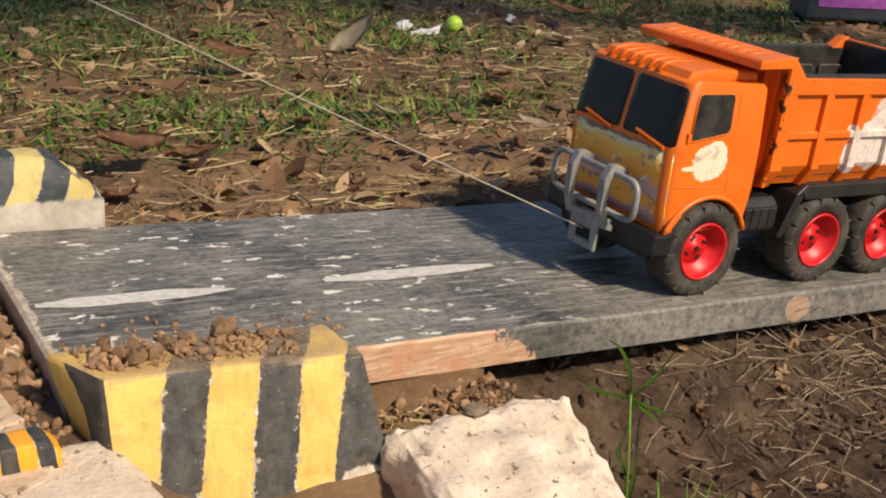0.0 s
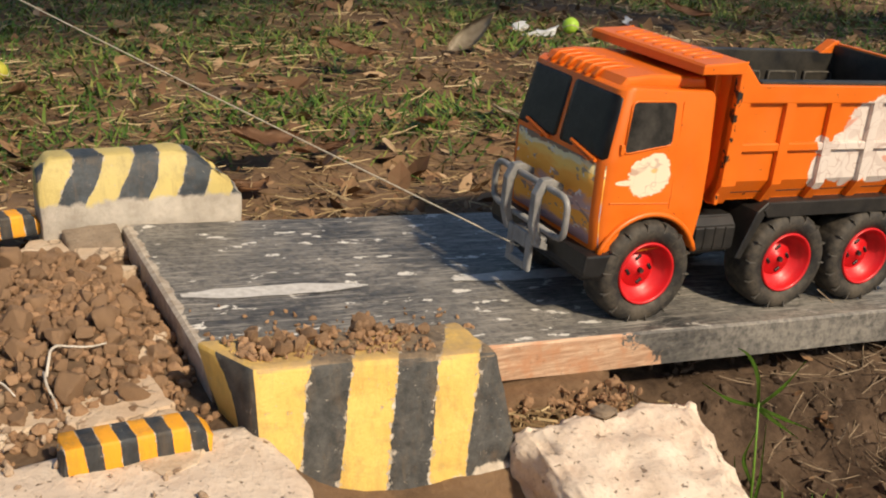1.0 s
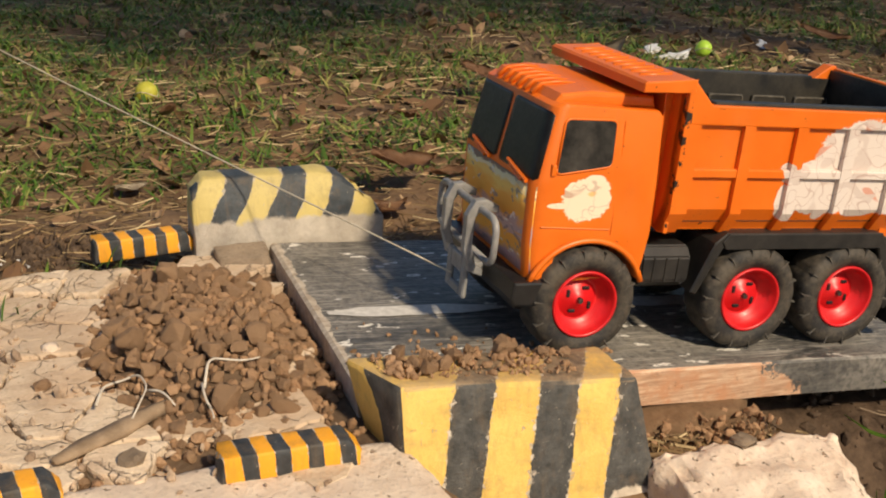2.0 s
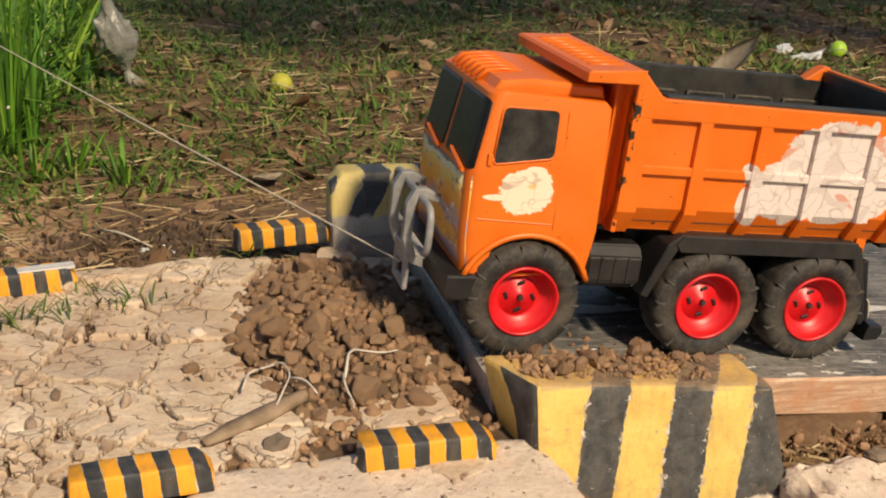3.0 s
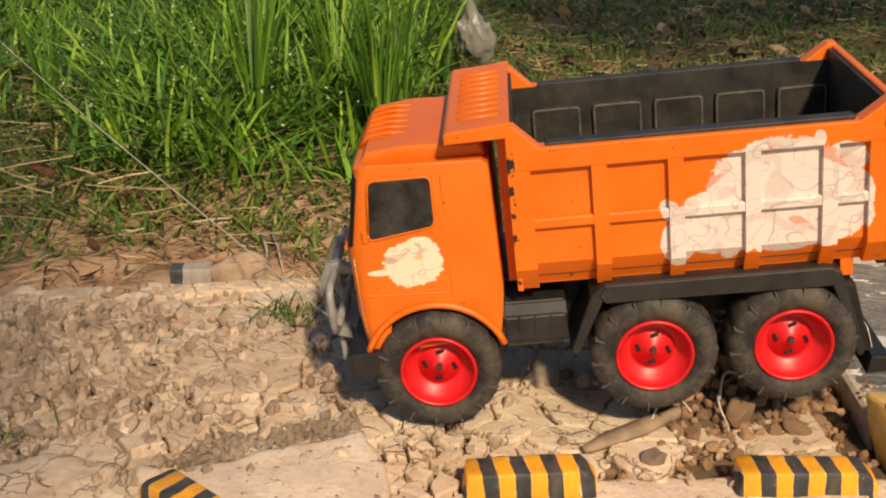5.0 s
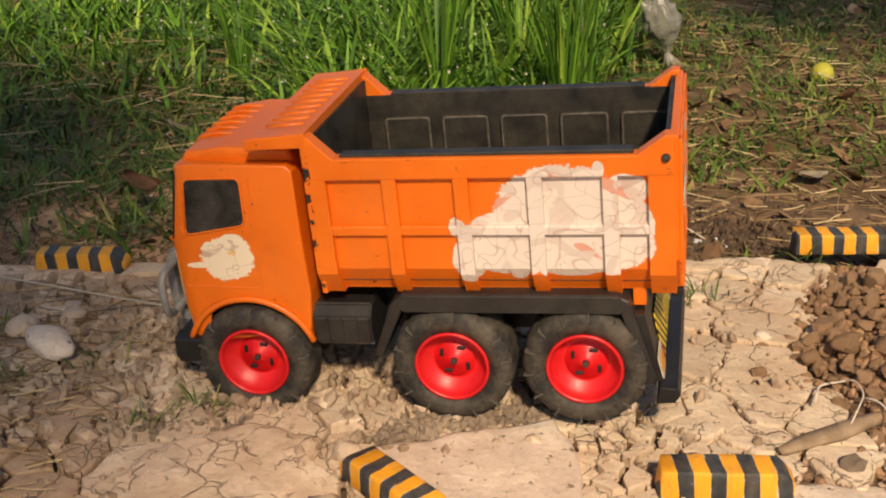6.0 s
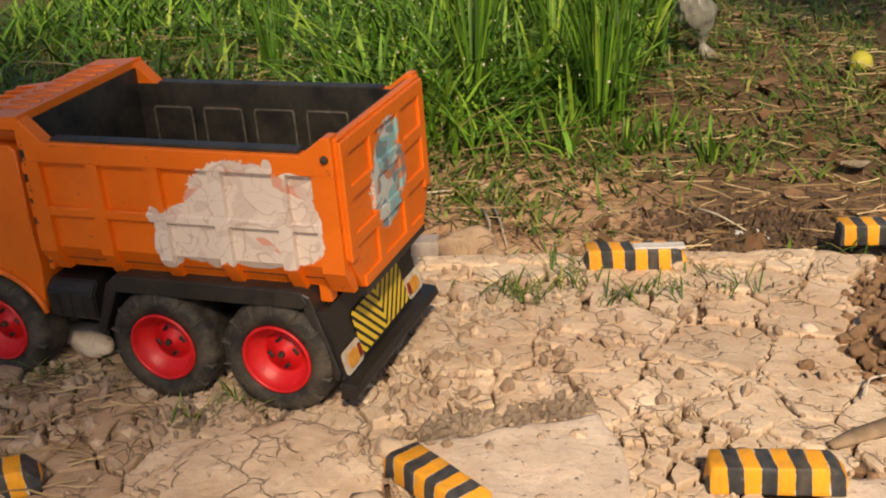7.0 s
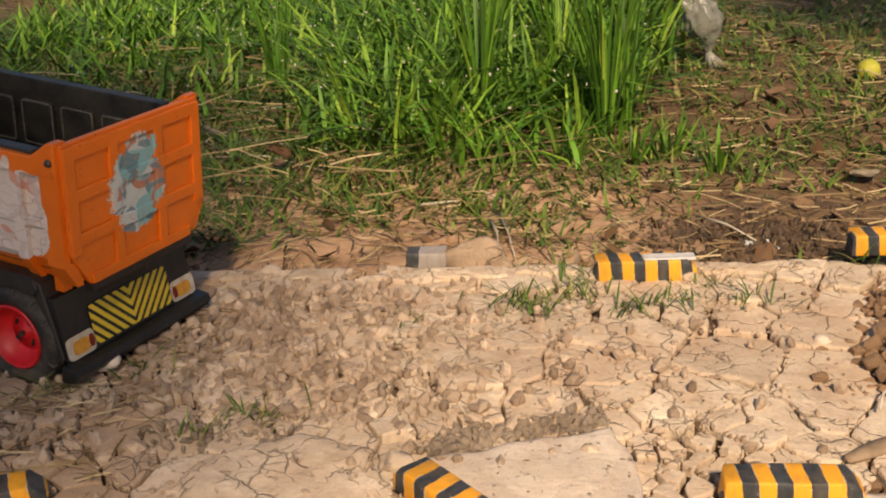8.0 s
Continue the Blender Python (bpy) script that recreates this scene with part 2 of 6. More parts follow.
def block_material():
    """Hand-painted stripes on a cast block: five across its face and top, slanting ones on its end."""
    m = Nodes("painted_concrete_block")
    o = m.xyz()
    wob = m.math("MULTIPLY", m.math("SUBTRACT", m.noise(22, 3, 0.55), 0.5), 0.010)
    drip = m.math("MULTIPLY", m.math("SUBTRACT", m.noise(240, 3, 0.6), 0.5), 0.0035)
    edge_shift = m.math("ADD", wob, drip)
    back = m.math("MAXIMUM", m.math("ADD", o[1], 0.124), 0.0)
    u = m.math("SUBTRACT", o[0], m.math("MULTIPLY", back, 0.55))
    slant = m.math("MULTIPLY", m.math("SUBTRACT", o[2], 0.03), -0.17)
    u = m.math("ADD", m.math("ADD", u, slant), edge_shift)
    dark, seam = None, None
    for a, b in ((0.049, 0.0785), (0.1135, 0.1455), (0.1765, 0.4)):
        inside = m.math("MULTIPLY", m.math("GREATER_THAN", u, a), m.math("LESS_THAN", u, b))
        near = m.math("MINIMUM", m.math("ABSOLUTE", m.math("SUBTRACT", u, a)), m.math("ABSOLUTE", m.math("SUBTRACT", u, b)))
        dark = inside if dark is None else m.math("MAXIMUM", dark, inside)
        seam = near if seam is None else m.math("MINIMUM", seam, near)
    v = m.math("ADD", m.math("ADD", o[1], 0.127), edge_shift)
    first = m.math("LESS_THAN", v, m.math("ADD", 0.020, m.math("MULTIPLY", o[2], 0.42)))
    second = m.math("GREATER_THAN", v, m.math("ADD", 0.052, m.math("MULTIPLY", o[2], 0.26)))
    nrm = m.xyz(m.n("NewGeometry").outputs["True Normal"])
    end = m.math("LESS_THAN", nrm[0], -0.6)
    dark = m.mix(end, dark, m.math("MAXIMUM", first, second))
    yellow = m.mix(m.ramp(m.noise(30, 5), 0.3, 0.7), (0.72, 0.46, 0.10), (0.86, 0.58, 0.15))
    black = m.mix(m.ramp(m.noise(90, 5, 0.7), 0.35, 0.75), (0.035, 0.035, 0.033), (0.12, 0.115, 0.105))
    c = m.mix(dark, yellow, black)
    conc = m.mix(m.ramp(m.noise(40, 6, 0.7), 0.3, 0.7), (0.48, 0.40, 0.31), (0.78, 0.70, 0.58))
    close = m.ramp(seam, 0.0, 0.0035, 0.15, 0.0)
    chips = m.ramp(m.math("ADD", m.noise(170, 6, 0.78), close), 0.635, 0.66)
    c = m.mix(chips, c, conc)
    streak = m.noise(55, 5, 0.75, m.scaled(1.6, 1.6, 0.16))
    c = m.mix(m.ramp(streak, 0.50, 0.72, 0, 0.38), c, (0.22, 0.15, 0.08))
    low = m.math("ADD", o[2], m.math("MULTIPLY", m.math("SUBTRACT", m.noise(38, 5, 0.7), 0.5), 0.045))
    low = m.math("ADD", low, m.math("MULTIPLY", o[0], -0.06))
    c = m.mix(m.ramp(low, -0.070, -0.066, 1, 0), c, conc)
    c = m.mix(m.ramp(m.noise(55, 6, 0.7), 0.52, 0.78, 0, 0.5), c, (0.19, 0.125, 0.075))
    dust = m.math("MULTIPLY", m.math("GREATER_THAN", nrm[2], 0.6), m.ramp(m.noise(45, 6, 0.75), 0.38, 0.6, 0.15, 0.75))
    c = m.mix(dust, c, (0.40, 0.275, 0.15))
    m.bump(m.math("ADD", m.noise(150, 6, 0.75), m.math("MULTIPLY", chips, -0.5)), 0.7, 0.002)
    return m.done(c, 0.62)


M_BLOCK = block_material()
M_FARBLOCK = striped_material("painted_far_block", 0.052, 0.5, 0.012, (-0.5, 0.2), 0.033, (0.60, 0.48, 0.17), (0.03, 0.036, 0.042), cast=((0.32, 0.28, 0.23), (0.56, 0.50, 0.42)))
M_BAR = striped_material("painted_wood_bar", 0.0215, 0.52, 0.0, (0.1, 0.1), -1.0, (0.93, 0.41, 0.018), (0.03, 0.032, 0.034), 0.12)


def deck_material():
    """Black-painted board, scuffed along its length, with worn bare wood on the near side."""
    m = Nodes("black_painted_board")
    o = m.xyz()
    v = m.scaled(6, 40, 40)
    grain = m.noise(7, 6, 0.75, v)
    scuff = m.noise(60, 8, 0.85, m.scaled(1, 1.5, 1.5), 0.4)
    turned = m.n("Mapping")
    turned.inputs["Rotation"].default_value = (0, 0, 0.12)
    turned.inputs["Scale"].default_value = (9, 130, 60)
    m.put(m.coord(), turned.inputs["Vector"])
    scratch = m.noise(2.2, 5, 0.7, turned.outputs[0], 0.6)
    crossed = m.n("Mapping")
    crossed.inputs["Rotation"].default_value = (0, 0, -0.55)
    crossed.inputs["Scale"].default_value = (14, 190, 60)
    m.put(m.coord(), crossed.inputs["Vector"])
    thin = m.noise(1.7, 3, 0.6, crossed.outputs[0], 0.5)
    c = m.mix(m.ramp(grain, 0.38, 0.66), (0.009, 0.011, 0.014), (0.055, 0.055, 0.056))
    top = m.math("GREATER_THAN", o[1], -0.0612)
    patch = m.ramp(m.noise(11, 5, 0.7), 0.36, 0.58, 0.35, 1.0)
    worn = m.math("MULTIPLY", m.ramp(scuff, 0.53, 0.63, 0, 0.7), m.ramp(top, 0, 1, 0.2, 1))
    c = m.mix(m.math("MULTIPLY", worn, patch), c, (0.36, 0.33, 0.285))
    lines = m.math("MAXIMUM", m.ramp(scratch, 0.53, 0.60, 0, 0.8), m.ramp(thin, 0.61, 0.66, 0, 0.65))
    lines = m.math("MULTIPLY", lines, m.math("MULTIPLY", patch, m.ramp(top, 0, 1, 0.15, 1)))
    c = m.mix(lines, c, (0.47, 0.43, 0.37))
    dusty = m.math("MULTIPLY", m.ramp(m.noise(6, 5, 0.7), 0.38, 0.60, 0.1, 0.75), m.ramp(m.noise(180, 4, 0.7), 0.35, 0.6, 0.3, 1))
    c = m.mix(dusty, c, (0.33, 0.30, 0.255))
    flake = m.noise(34, 4, 0.62, m.scaled(1, 2.0, 1))
    near_end = m.ramp(o[0], 0.30, 0.62, 1, 0)
    c = m.mix(m.math("MULTIPLY", m.ramp(flake, 0.628, 0.635), m.math("MULTIPLY", near_end, m.ramp(top, 0, 1, 0.1, 1))), c, (0.74, 0.70, 0.63))
    wood = m.mix(m.ramp(m.noise(9, 5, 0.7, m.scaled(3, 40, 40)), 0.35, 0.65), (0.36, 0.20, 0.115), (0.66, 0.46, 0.31))
    wood = m.mix(m.ramp(m.noise(55, 6, 0.75), 0.46, 0.62, 0, 0.8), wood, (0.50, 0.24, 0.12))
    wood = m.mix(m.ramp(m.noise(80, 5, 0.75), 0.60, 0.68, 0, 0.7), wood, (0.13, 0.075, 0.045))
    wob = m.math("MULTIPLY", m.math("SUBTRACT", m.noise(38, 6, 0.75), 0.5), 0.10)
    side = m.math("MULTIPLY", m.math("LESS_THAN", o[1], -0.0615), m.math("LESS_THAN", m.math("ADD", o[0], m.math("ADD", wob, m.math("MULTIPLY", o[2], 1.4))), 0.325))
    bare = side
    butt = m.math("LESS_THAN", m.math("ADD", o[0], m.math("MULTIPLY", wob, 0.25)), 0.0075)
    dx = m.math("DIVIDE", m.math("SUBTRACT", o[0], 0.684), 0.018)
    dz = m.math("DIVIDE", m.math("SUBTRACT", o[2], -0.052), 0.015)
    knot = m.math("MULTIPLY", m.math("LESS_THAN", m.math("ADD", m.math("MULTIPLY", dx, dx), m.math("MULTIPLY", dz, dz)), m.math("ADD", 0.8, m.math("MULTIPLY", wob, 22))), m.math("LESS_THAN", o[1], -0.0615))
    c = m.mix(m.math("MAXIMUM", bare, m.math("MULTIPLY", knot, 0.6)), c, wood)
    c = m.mix(m.math("MULTIPLY", butt, 0.85), c, m.mix(m.ramp(scuff, 0.4, 0.6), (0.40, 0.30, 0.21), (0.70, 0.61, 0.49)))
    m.bump(m.math("ADD", grain, scuff), 0.35, 0.0012)
    return m.done(c, m.ramp(scuff, 0.3, 0.7, 0.42, 0.7))


M_DECK = deck_material()
M_DASH = plain("white_road_paint", (0.48, 0.45, 0.41), (0.74, 0.71, 0.66), 120, 0.6, 0.3, 500)


def earth_material():
    """The ground sheet: cracked clay with its base toned dark so gaps between plates read dark, brown soil and leaf
    mould by place, with ragged borders.
    """
    m = Nodes("earth")
    o = m.xyz()
    w1 = m.math("MULTIPLY", m.math("SUBTRACT", m.noise(7, 5, 0.65), 0.5), 0.16)
    w2 = m.math("MULTIPLY", m.math("SUBTRACT", m.noise(3, 5, 0.65), 0.5), 0.5)
    line = m.math("SUBTRACT", m.math("ADD", o[1], m.math("MULTIPLY", w1, 0.35)), m.math("MULTIPLY", o[0], 0.15))
    clay_y = m.ramp(line, 0.27, 0.29, 1, 0)
    clay_x = m.ramp(m.math("ADD", o[0], m.math("MULTIPLY", w1, 0.5)), 0.0, 0.05, 1, 0)
    clay = m.math("MULTIPLY", clay_y, clay_x)
    clay = m.math("MULTIPLY", clay, m.ramp(m.math("ADD", o[1], w2), -1.1, -0.7))
    clay = m.math("MULTIPLY", clay, m.ramp(m.math("ADD", o[0], w2), -2.6, -1.9))
    fine = m.noise(160, 6, 0.7)
    c_clay = m.mix(m.ramp(m.noise(14, 6, 0.7), 0.3, 0.7), (0.08, 0.05, 0.03), (0.21, 0.14, 0.088))
    c_clay = m.mix(m.ramp(fine, 0.5, 0.8, 0, 0.6), c_clay, (0.22, 0.155, 0.095))
    soil = m.mix(m.ramp(m.noise(11, 6, 0.7), 0.3, 0.7), (0.065, 0.04, 0.023), (0.20, 0.125, 0.068))
    soil = m.mix(m.ramp(fine, 0.5, 0.85, 0, 0.8), soil, (0.25, 0.165, 0.09))
    strip = m.ramp(m.math("ADD", o[1], m.math("MULTIPLY", w2, 0.6)), 0.46, 0.72, 1, 0)
    strip = m.math("MULTIPLY", strip, m.ramp(m.math("ADD", o[0], w1), -0.40, -0.26, 1, 0.12))
    soil = m.mix(m.math("MULTIPLY", strip, 0.88), soil, m.mix(m.ramp(m.noise(19, 6, 0.7), 0.35, 0.65), (0.46, 0.27, 0.155), (0.68, 0.45, 0.28)))
    # Dark ditch soil, with the shade lying there put into its colour too.
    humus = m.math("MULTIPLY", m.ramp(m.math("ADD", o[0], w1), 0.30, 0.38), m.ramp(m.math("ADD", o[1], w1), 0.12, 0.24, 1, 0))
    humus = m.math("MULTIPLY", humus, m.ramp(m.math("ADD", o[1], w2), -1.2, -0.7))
    ditch_tone = m.mix(m.ramp(m.noise(24, 6, 0.75), 0.35, 0.65), (0.032, 0.020, 0.012), (0.125, 0.082, 0.052))
    soil = m.mix(humus, soil, ditch_tone)
    c = m.mix(clay, soil, c_clay)
    m.bump(m.math("ADD", m.noise(60, 6, 0.7), m.math("MULTIPLY", fine, 0.6)), 0.7, 0.004)
    return m.done(c, 0.9, 0, 0.2)


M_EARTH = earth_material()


def clay_material(name, dark, light, by_island=False, stains=0.0, pits=False):
    m = Nodes(name)
    r = m.island() if by_island else m.random()
    big = m.noise(26, 6, 0.7)
    fine = m.noise(210, 5, 0.7)
    c = m.mix(m.ramp(big, 0.3, 0.72), dark, light)
    c = m.mix(m.ramp(r, 0, 1, 0.0, 0.7 if by_island else 0.4), c, tuple(0.62 * v for v in dark))
    c = m.mix(m.ramp(fine, 0.52, 0.78, 0, 0.65), c, tuple(0.5 * v for v in dark))
    height = m.math("ADD", big, m.math("MULTIPLY", fine, 0.6))
    if stains:
        c = m.mix(m.ramp(m.noise(11, 5, 0.75), 0.52, 0.72, 0, stains), c, (0.30, 0.18, 0.10))
        c = m.mix(m.ramp(m.noise(30, 4, 0.65), 0.655, 0.70, 0, stains * 1.2), c, (0.24, 0.125, 0.065))
        c = m.mix(m.ramp(m.noise(6, 4, 0.65), 0.45, 0.62, 0, 0.45), c, (0.54, 0.36, 0.23))
        grainy = m.noise(5, 5, 0.7, m.scaled(9, 34, 20))
        c = m.mix(m.ramp(grainy, 0.5, 0.7, 0, 0.35), c, (0.50, 0.36, 0.24))
        bend = m.n("VectorMath", operation="ADD")
        m.put(m.coord(), bend.inputs[0])
        push = m.n("TexNoise")
        push.inputs["Scale"].default_value = 30
        push.inputs["Detail"].default_value = 5
        m.put(m.coord(), push.inputs["Vector"])
        small = m.n("VectorMath", operation="SCALE")
        m.put(push.outputs["Color"], small.inputs[0])
        small.inputs["Scale"].default_value = 0.035
        m.put(small.outputs[0], bend.inputs[1])
        for size, width, keep in ((26, 0.028, 0.45), (62, 0.045, 0.52)):
            v = m.n("TexVoronoi", feature="DISTANCE_TO_EDGE")
            v.inputs["Scale"].default_value = size
            m.put(bend.outputs[0], v.inputs["Vector"])
            line = m.ramp(v.outputs["Distance"], 0.0, width, 1, 0)
            line = m.math("MULTIPLY", line, m.ramp(m.noise(17 + size * 0.2, 3), keep, keep + 0.08))
            c = m.mix(m.math("MULTIPLY", line, 0.38), c, (0.16, 0.10, 0.06))
            height = m.math("SUBTRACT", height, line)
    if pits:
        hole = m.ramp(m.noise(130, 3, 0.6), 0.64, 0.69)
        c = m.mix(m.math("MULTIPLY", hole, 0.75), c, (0.20, 0.12, 0.07))
        height = m.math("SUBTRACT", height, hole)
    m.bump(height, 0.8, 0.0024)
    return m.done(c, 0.9, 0, 0.2)


M_CLAY = clay_material("pale_clay", (0.57, 0.42, 0.285), (0.94, 0.785, 0.59), stains=0.5)
M_BROWNCLAY = clay_material("brown_clay", (0.38, 0.265, 0.17), (0.66, 0.49, 0.335), stains=0.5)
M_BANK = clay_material("dark_soil", (0.13, 0.078, 0.042), (0.26, 0.16, 0.09))
# Dark soil; its lumps in the ditch carry the shade there in their tone.
M_DARK_LUMPS = clay_material("dark_soil_lumps", (0.07, 0.046, 0.03), (0.21, 0.145, 0.095), True)
M_PEB = clay_material("gravel", (0.30, 0.205, 0.135), (0.80, 0.62, 0.45), True)
M_MUD = clay_material("dry_mud", (0.32, 0.19, 0.105), (0.58, 0.375, 0.22))
M_MUDS = clay_material("dry_mud_crumbs", (0.30, 0.175, 0.095), (0.50, 0.315, 0.18), True)
M_STONE = clay_material("pale_concrete", (0.66, 0.51, 0.385), (0.90, 0.77, 0.62), pits=True)
M_GREYST = clay_material("grey_concrete", (0.17, 0.125, 0.088), (0.34, 0.265, 0.19))


def leaf_material(name, stops, rough=0.55, trans=0.0):
    """Blades and leaves: a colour for each island, from a row of tones."""
    m = Nodes(name)
    t = m.n("ValToRGB")
    el = t.color_ramp.elements
    while len(el) < len(stops):
        el.new(0.5)
    for i, (p, c) in enumerate(stops):
        el[i].position, el[i].color = p, (*c, 1)
    m.put(m.island(), t.inputs[0])
    c = m.mix(m.ramp(m.noise(60, 3), 0.35, 0.75, 0, 0.4), t.outputs[0], (0.07, 0.06, 0.02))
    m.bsdf.inputs["Transmission Weight"].default_value = 0.0
    m.bsdf.inputs["Subsurface Weight"].default_value = 0.0
    return m.done(c, rough, 0, 0.3)


M_GRASS = leaf_material("grass_blade", [(0, (0.028, 0.085, 0.006)), (0.45, (0.07, 0.19, 0.011)), (0.8, (0.14, 0.31, 0.02)), (1, (0.32, 0.45, 0.05))])
M_TURF = leaf_material("short_grass", [(0, (0.03, 0.07, 0.008)), (0.5, (0.07, 0.15, 0.014)), (0.8, (0.15, 0.22, 0.03)), (1, (0.34, 0.30, 0.09))])
M_WEED = leaf_material("bright_weed", [(0, (0.10, 0.24, 0.02)), (1, (0.26, 0.44, 0.06))])
M_STRAW = leaf_material("straw", [(0, (0.11, 0.065, 0.03)), (0.5, (0.22, 0.14, 0.066)), (0.8, (0.40, 0.28, 0.14)), (1, (0.68, 0.53, 0.30))], 0.7)
M_LEAF = leaf_material("dead_leaf", [(0, (0.085, 0.042, 0.02)), (0.4, (0.19, 0.10, 0.05)), (0.75, (0.31, 0.18, 0.09)), (1, (0.52, 0.37, 0.22))], 0.65)
M_BIGLEAF = plain("pale_dry_leaf", (0.36, 0.29, 0.20), (0.56, 0.47, 0.34), 60, 0.6, 0.3, 300)
M_BROWNLEAF = plain("brown_dry_leaf", (0.17, 0.085, 0.04), (0.30, 0.16, 0.08), 60, 0.6, 0.3, 300)
M_WOOD = plain("weathered_wood", (0.20, 0.135, 0.08), (0.40, 0.29, 0.185), 40, 0.75, 0.5, 250)
M_ROOT = plain("white_root", (0.45, 0.38, 0.3), (0.72, 0.66, 0.56), 150, 0.6, 0.3, 500)
M_TWIG = plain("dry_twig", (0.12, 0.08, 0.048), (0.34, 0.25, 0.15), 80, 0.75, 0.4, 300)
M_BALL = plain("yellow_ball_skin", (0.36, 0.34, 0.03), (0.52, 0.48, 0.05), 60, 0.6, 0.3, 500)
M_LIME = plain("green_ball_skin", (0.30, 0.50, 0.03), (0.46, 0.66, 0.06), 60, 0.5, 0.3, 500)
M_BAG = plain("cloudy_plastic_film", (0.13, 0.13, 0.105), (0.30, 0.29, 0.24), 50, 0.3, 0.5, 200, 0.002)
M_FOIL = plain("silver_litter", (0.45, 0.45, 0.45), (0.75, 0.75, 0.74), 90, 0.35, 0.4, 300)
M_DARKBOX = plain("dark_crate", (0.012, 0.016, 0.022), (0.03, 0.036, 0.045), 40, 0.5, 0.2)
M_PURPLE = plain("violet_panel", (0.2, 0.04, 0.25), (0.38, 0.1, 0.4), 60, 0.4, 0.1)


# ---- mesh helpers ----
def mesh_of(bm, name, material, smooth=False):
    bmesh.ops.recalc_face_normals(bm, faces=bm.faces)
    me = bpy.data.meshes.new(name)
    for fc in bm.faces:
        fc.smooth = smooth
    bm.to_mesh(me)
    bm.free()
    me.materials.append(material)
    return me


def part(name, bm, material, parent=None, label="", smooth=False):
    ob = new(name, mesh_of(bm, name, material, smooth))
    if parent:
        ob.parent = parent
    return tagged(ob, label)


def raw(name, verts, faces, material, parent=None, smooth=False):
    me = bpy.data.meshes.new(name)
    me.from_pydata([tuple(v) for v in verts], [], faces)
    me.materials.append(material)
    if smooth:
        me.shade_smooth()
    ob = new(name, me)
    if parent:
        ob.parent = parent
    return ob


def box(x0, x1, y0, y1, z0, z1, bevel=0.0, seg=2, bm=None):
    """A bevelled box, added to bm where one is given."""
    one = bmesh.new()
    bmesh.ops.create_cube(one, size=1)
    for v in one.verts:
        v.co = Vector(((x0 + x1) / 2 + v.co.x * (x1 - x0), (y0 + y1) / 2 + v.co.y * (y1 - y0), (z0 + z1) / 2 + v.co.z * (z1 - z0)))
    if bevel:
        bmesh.ops.bevel(one, geom=list(one.edges), offset=bevel, segments=seg, affect="EDGES", profile=0.6)
    if bm is None:
        return one
    return merge(bm, one)


def merge(bm, one):
    me = bpy.data.meshes.new("tmp")
    one.to_mesh(me)
    one.free()
    bm.from_mesh(me)
    bpy.data.meshes.remove(me)
    return bm


def prism(points, y0, y1, bevel=0.0, seg=2):
    """An outline in x, z drawn out from y0 to y1."""
    bm = bmesh.new()
    a = [bm.verts.new((x, y0, z)) for x, z in points]
    b = [bm.verts.new((x, y1, z)) for x, z in points]
    bm.faces.new(a)
    bm.faces.new(list(reversed(b)))
    n = len(points)
    for i in range(n):
        bm.faces.new((a[i], b[i], b[(i + 1) % n], a[(i + 1) % n]))
    bmesh.ops.recalc_face_normals(bm, faces=bm.faces)
    if bevel:
        edges = [e for e in bm.edges if abs(e.verts[0].co.y - e.verts[1].co.y) < 1e-6]
        bmesh.ops.bevel(bm, geom=edges, offset=bevel, segments=seg, affect="EDGES", profile=0.6)
    return bm


def lathe(profile, seg=48, dent=None):
    """Turn a profile of (radius, y) round the y axis; dent(i, k) moves the radius."""
    bm = bmesh.new()
    rings = []
    for k, (r, y) in enumerate(profile):
        ring = []
        for i in range(seg):
            a = 2 * math.pi * i / seg
            rr = r + (dent(i, k) if dent else 0)
            ring.append(bm.verts.new((rr * math.cos(a), y, rr * math.sin(a))))
        rings.append(ring)
    for r0, r1 in zip(rings, rings[1:]):
        for i in range(seg):
            j = (i + 1) % seg
            bm.faces.new((r0[i], r0[j], r1[j], r1[i]))
    return bm


def tube(points, radius, sides=8, bm=None, taper=1.0):
    """A round bar along points."""
    bm = bm or bmesh.new()
    pts = [Vector(p) for p in points]
    rings = []
    for k, p in enumerate(pts):
        d = (pts[min(k + 1, len(pts) - 1)] - pts[max(k - 1, 0)]).normalized()
        u = d.orthogonal().normalized() if k == 0 else (u - d * u.dot(d)).normalized()
        w = d.cross(u)
        r = radius * (1 + (taper - 1) * k / max(1, len(pts) - 1))
        rings.append([bm.verts.new(p + r * (math.cos(2 * math.pi * i / sides) * u + math.sin(2 * math.pi * i / sides) * w)) for i in range(sides)])
    for r0, r1 in zip(rings, rings[1:]):
        for i in range(sides):
            j = (i + 1) % sides
            bm.faces.new((r0[i], r0[j], r1[j], r1[i]))
    bm.faces.new(rings[0][::-1])
    bm.faces.new(rings[-1])
    return bm


def rounded_path(corners, r, n=5, closed=True):
    """Corners joined with small arcs."""
    out = []
    pts = [Vector(c) for c in corners]
    for i, p in enumerate(pts):
        a, b = pts[i - 1], pts[(i + 1) % len(pts)]
        if not closed and i in (0, len(pts) - 1):
            out.append(p)
            continue
        d0, d1 = (a - p).normalized(), (b - p).normalized()
        for k in range(n + 1):
            t = k / n
            out.append((1 - t) ** 2 * (p + d0 * r) + 2 * t * (1 - t) * p + t * t * (p + d1 * r))
    return out + [out[0]] if closed else out


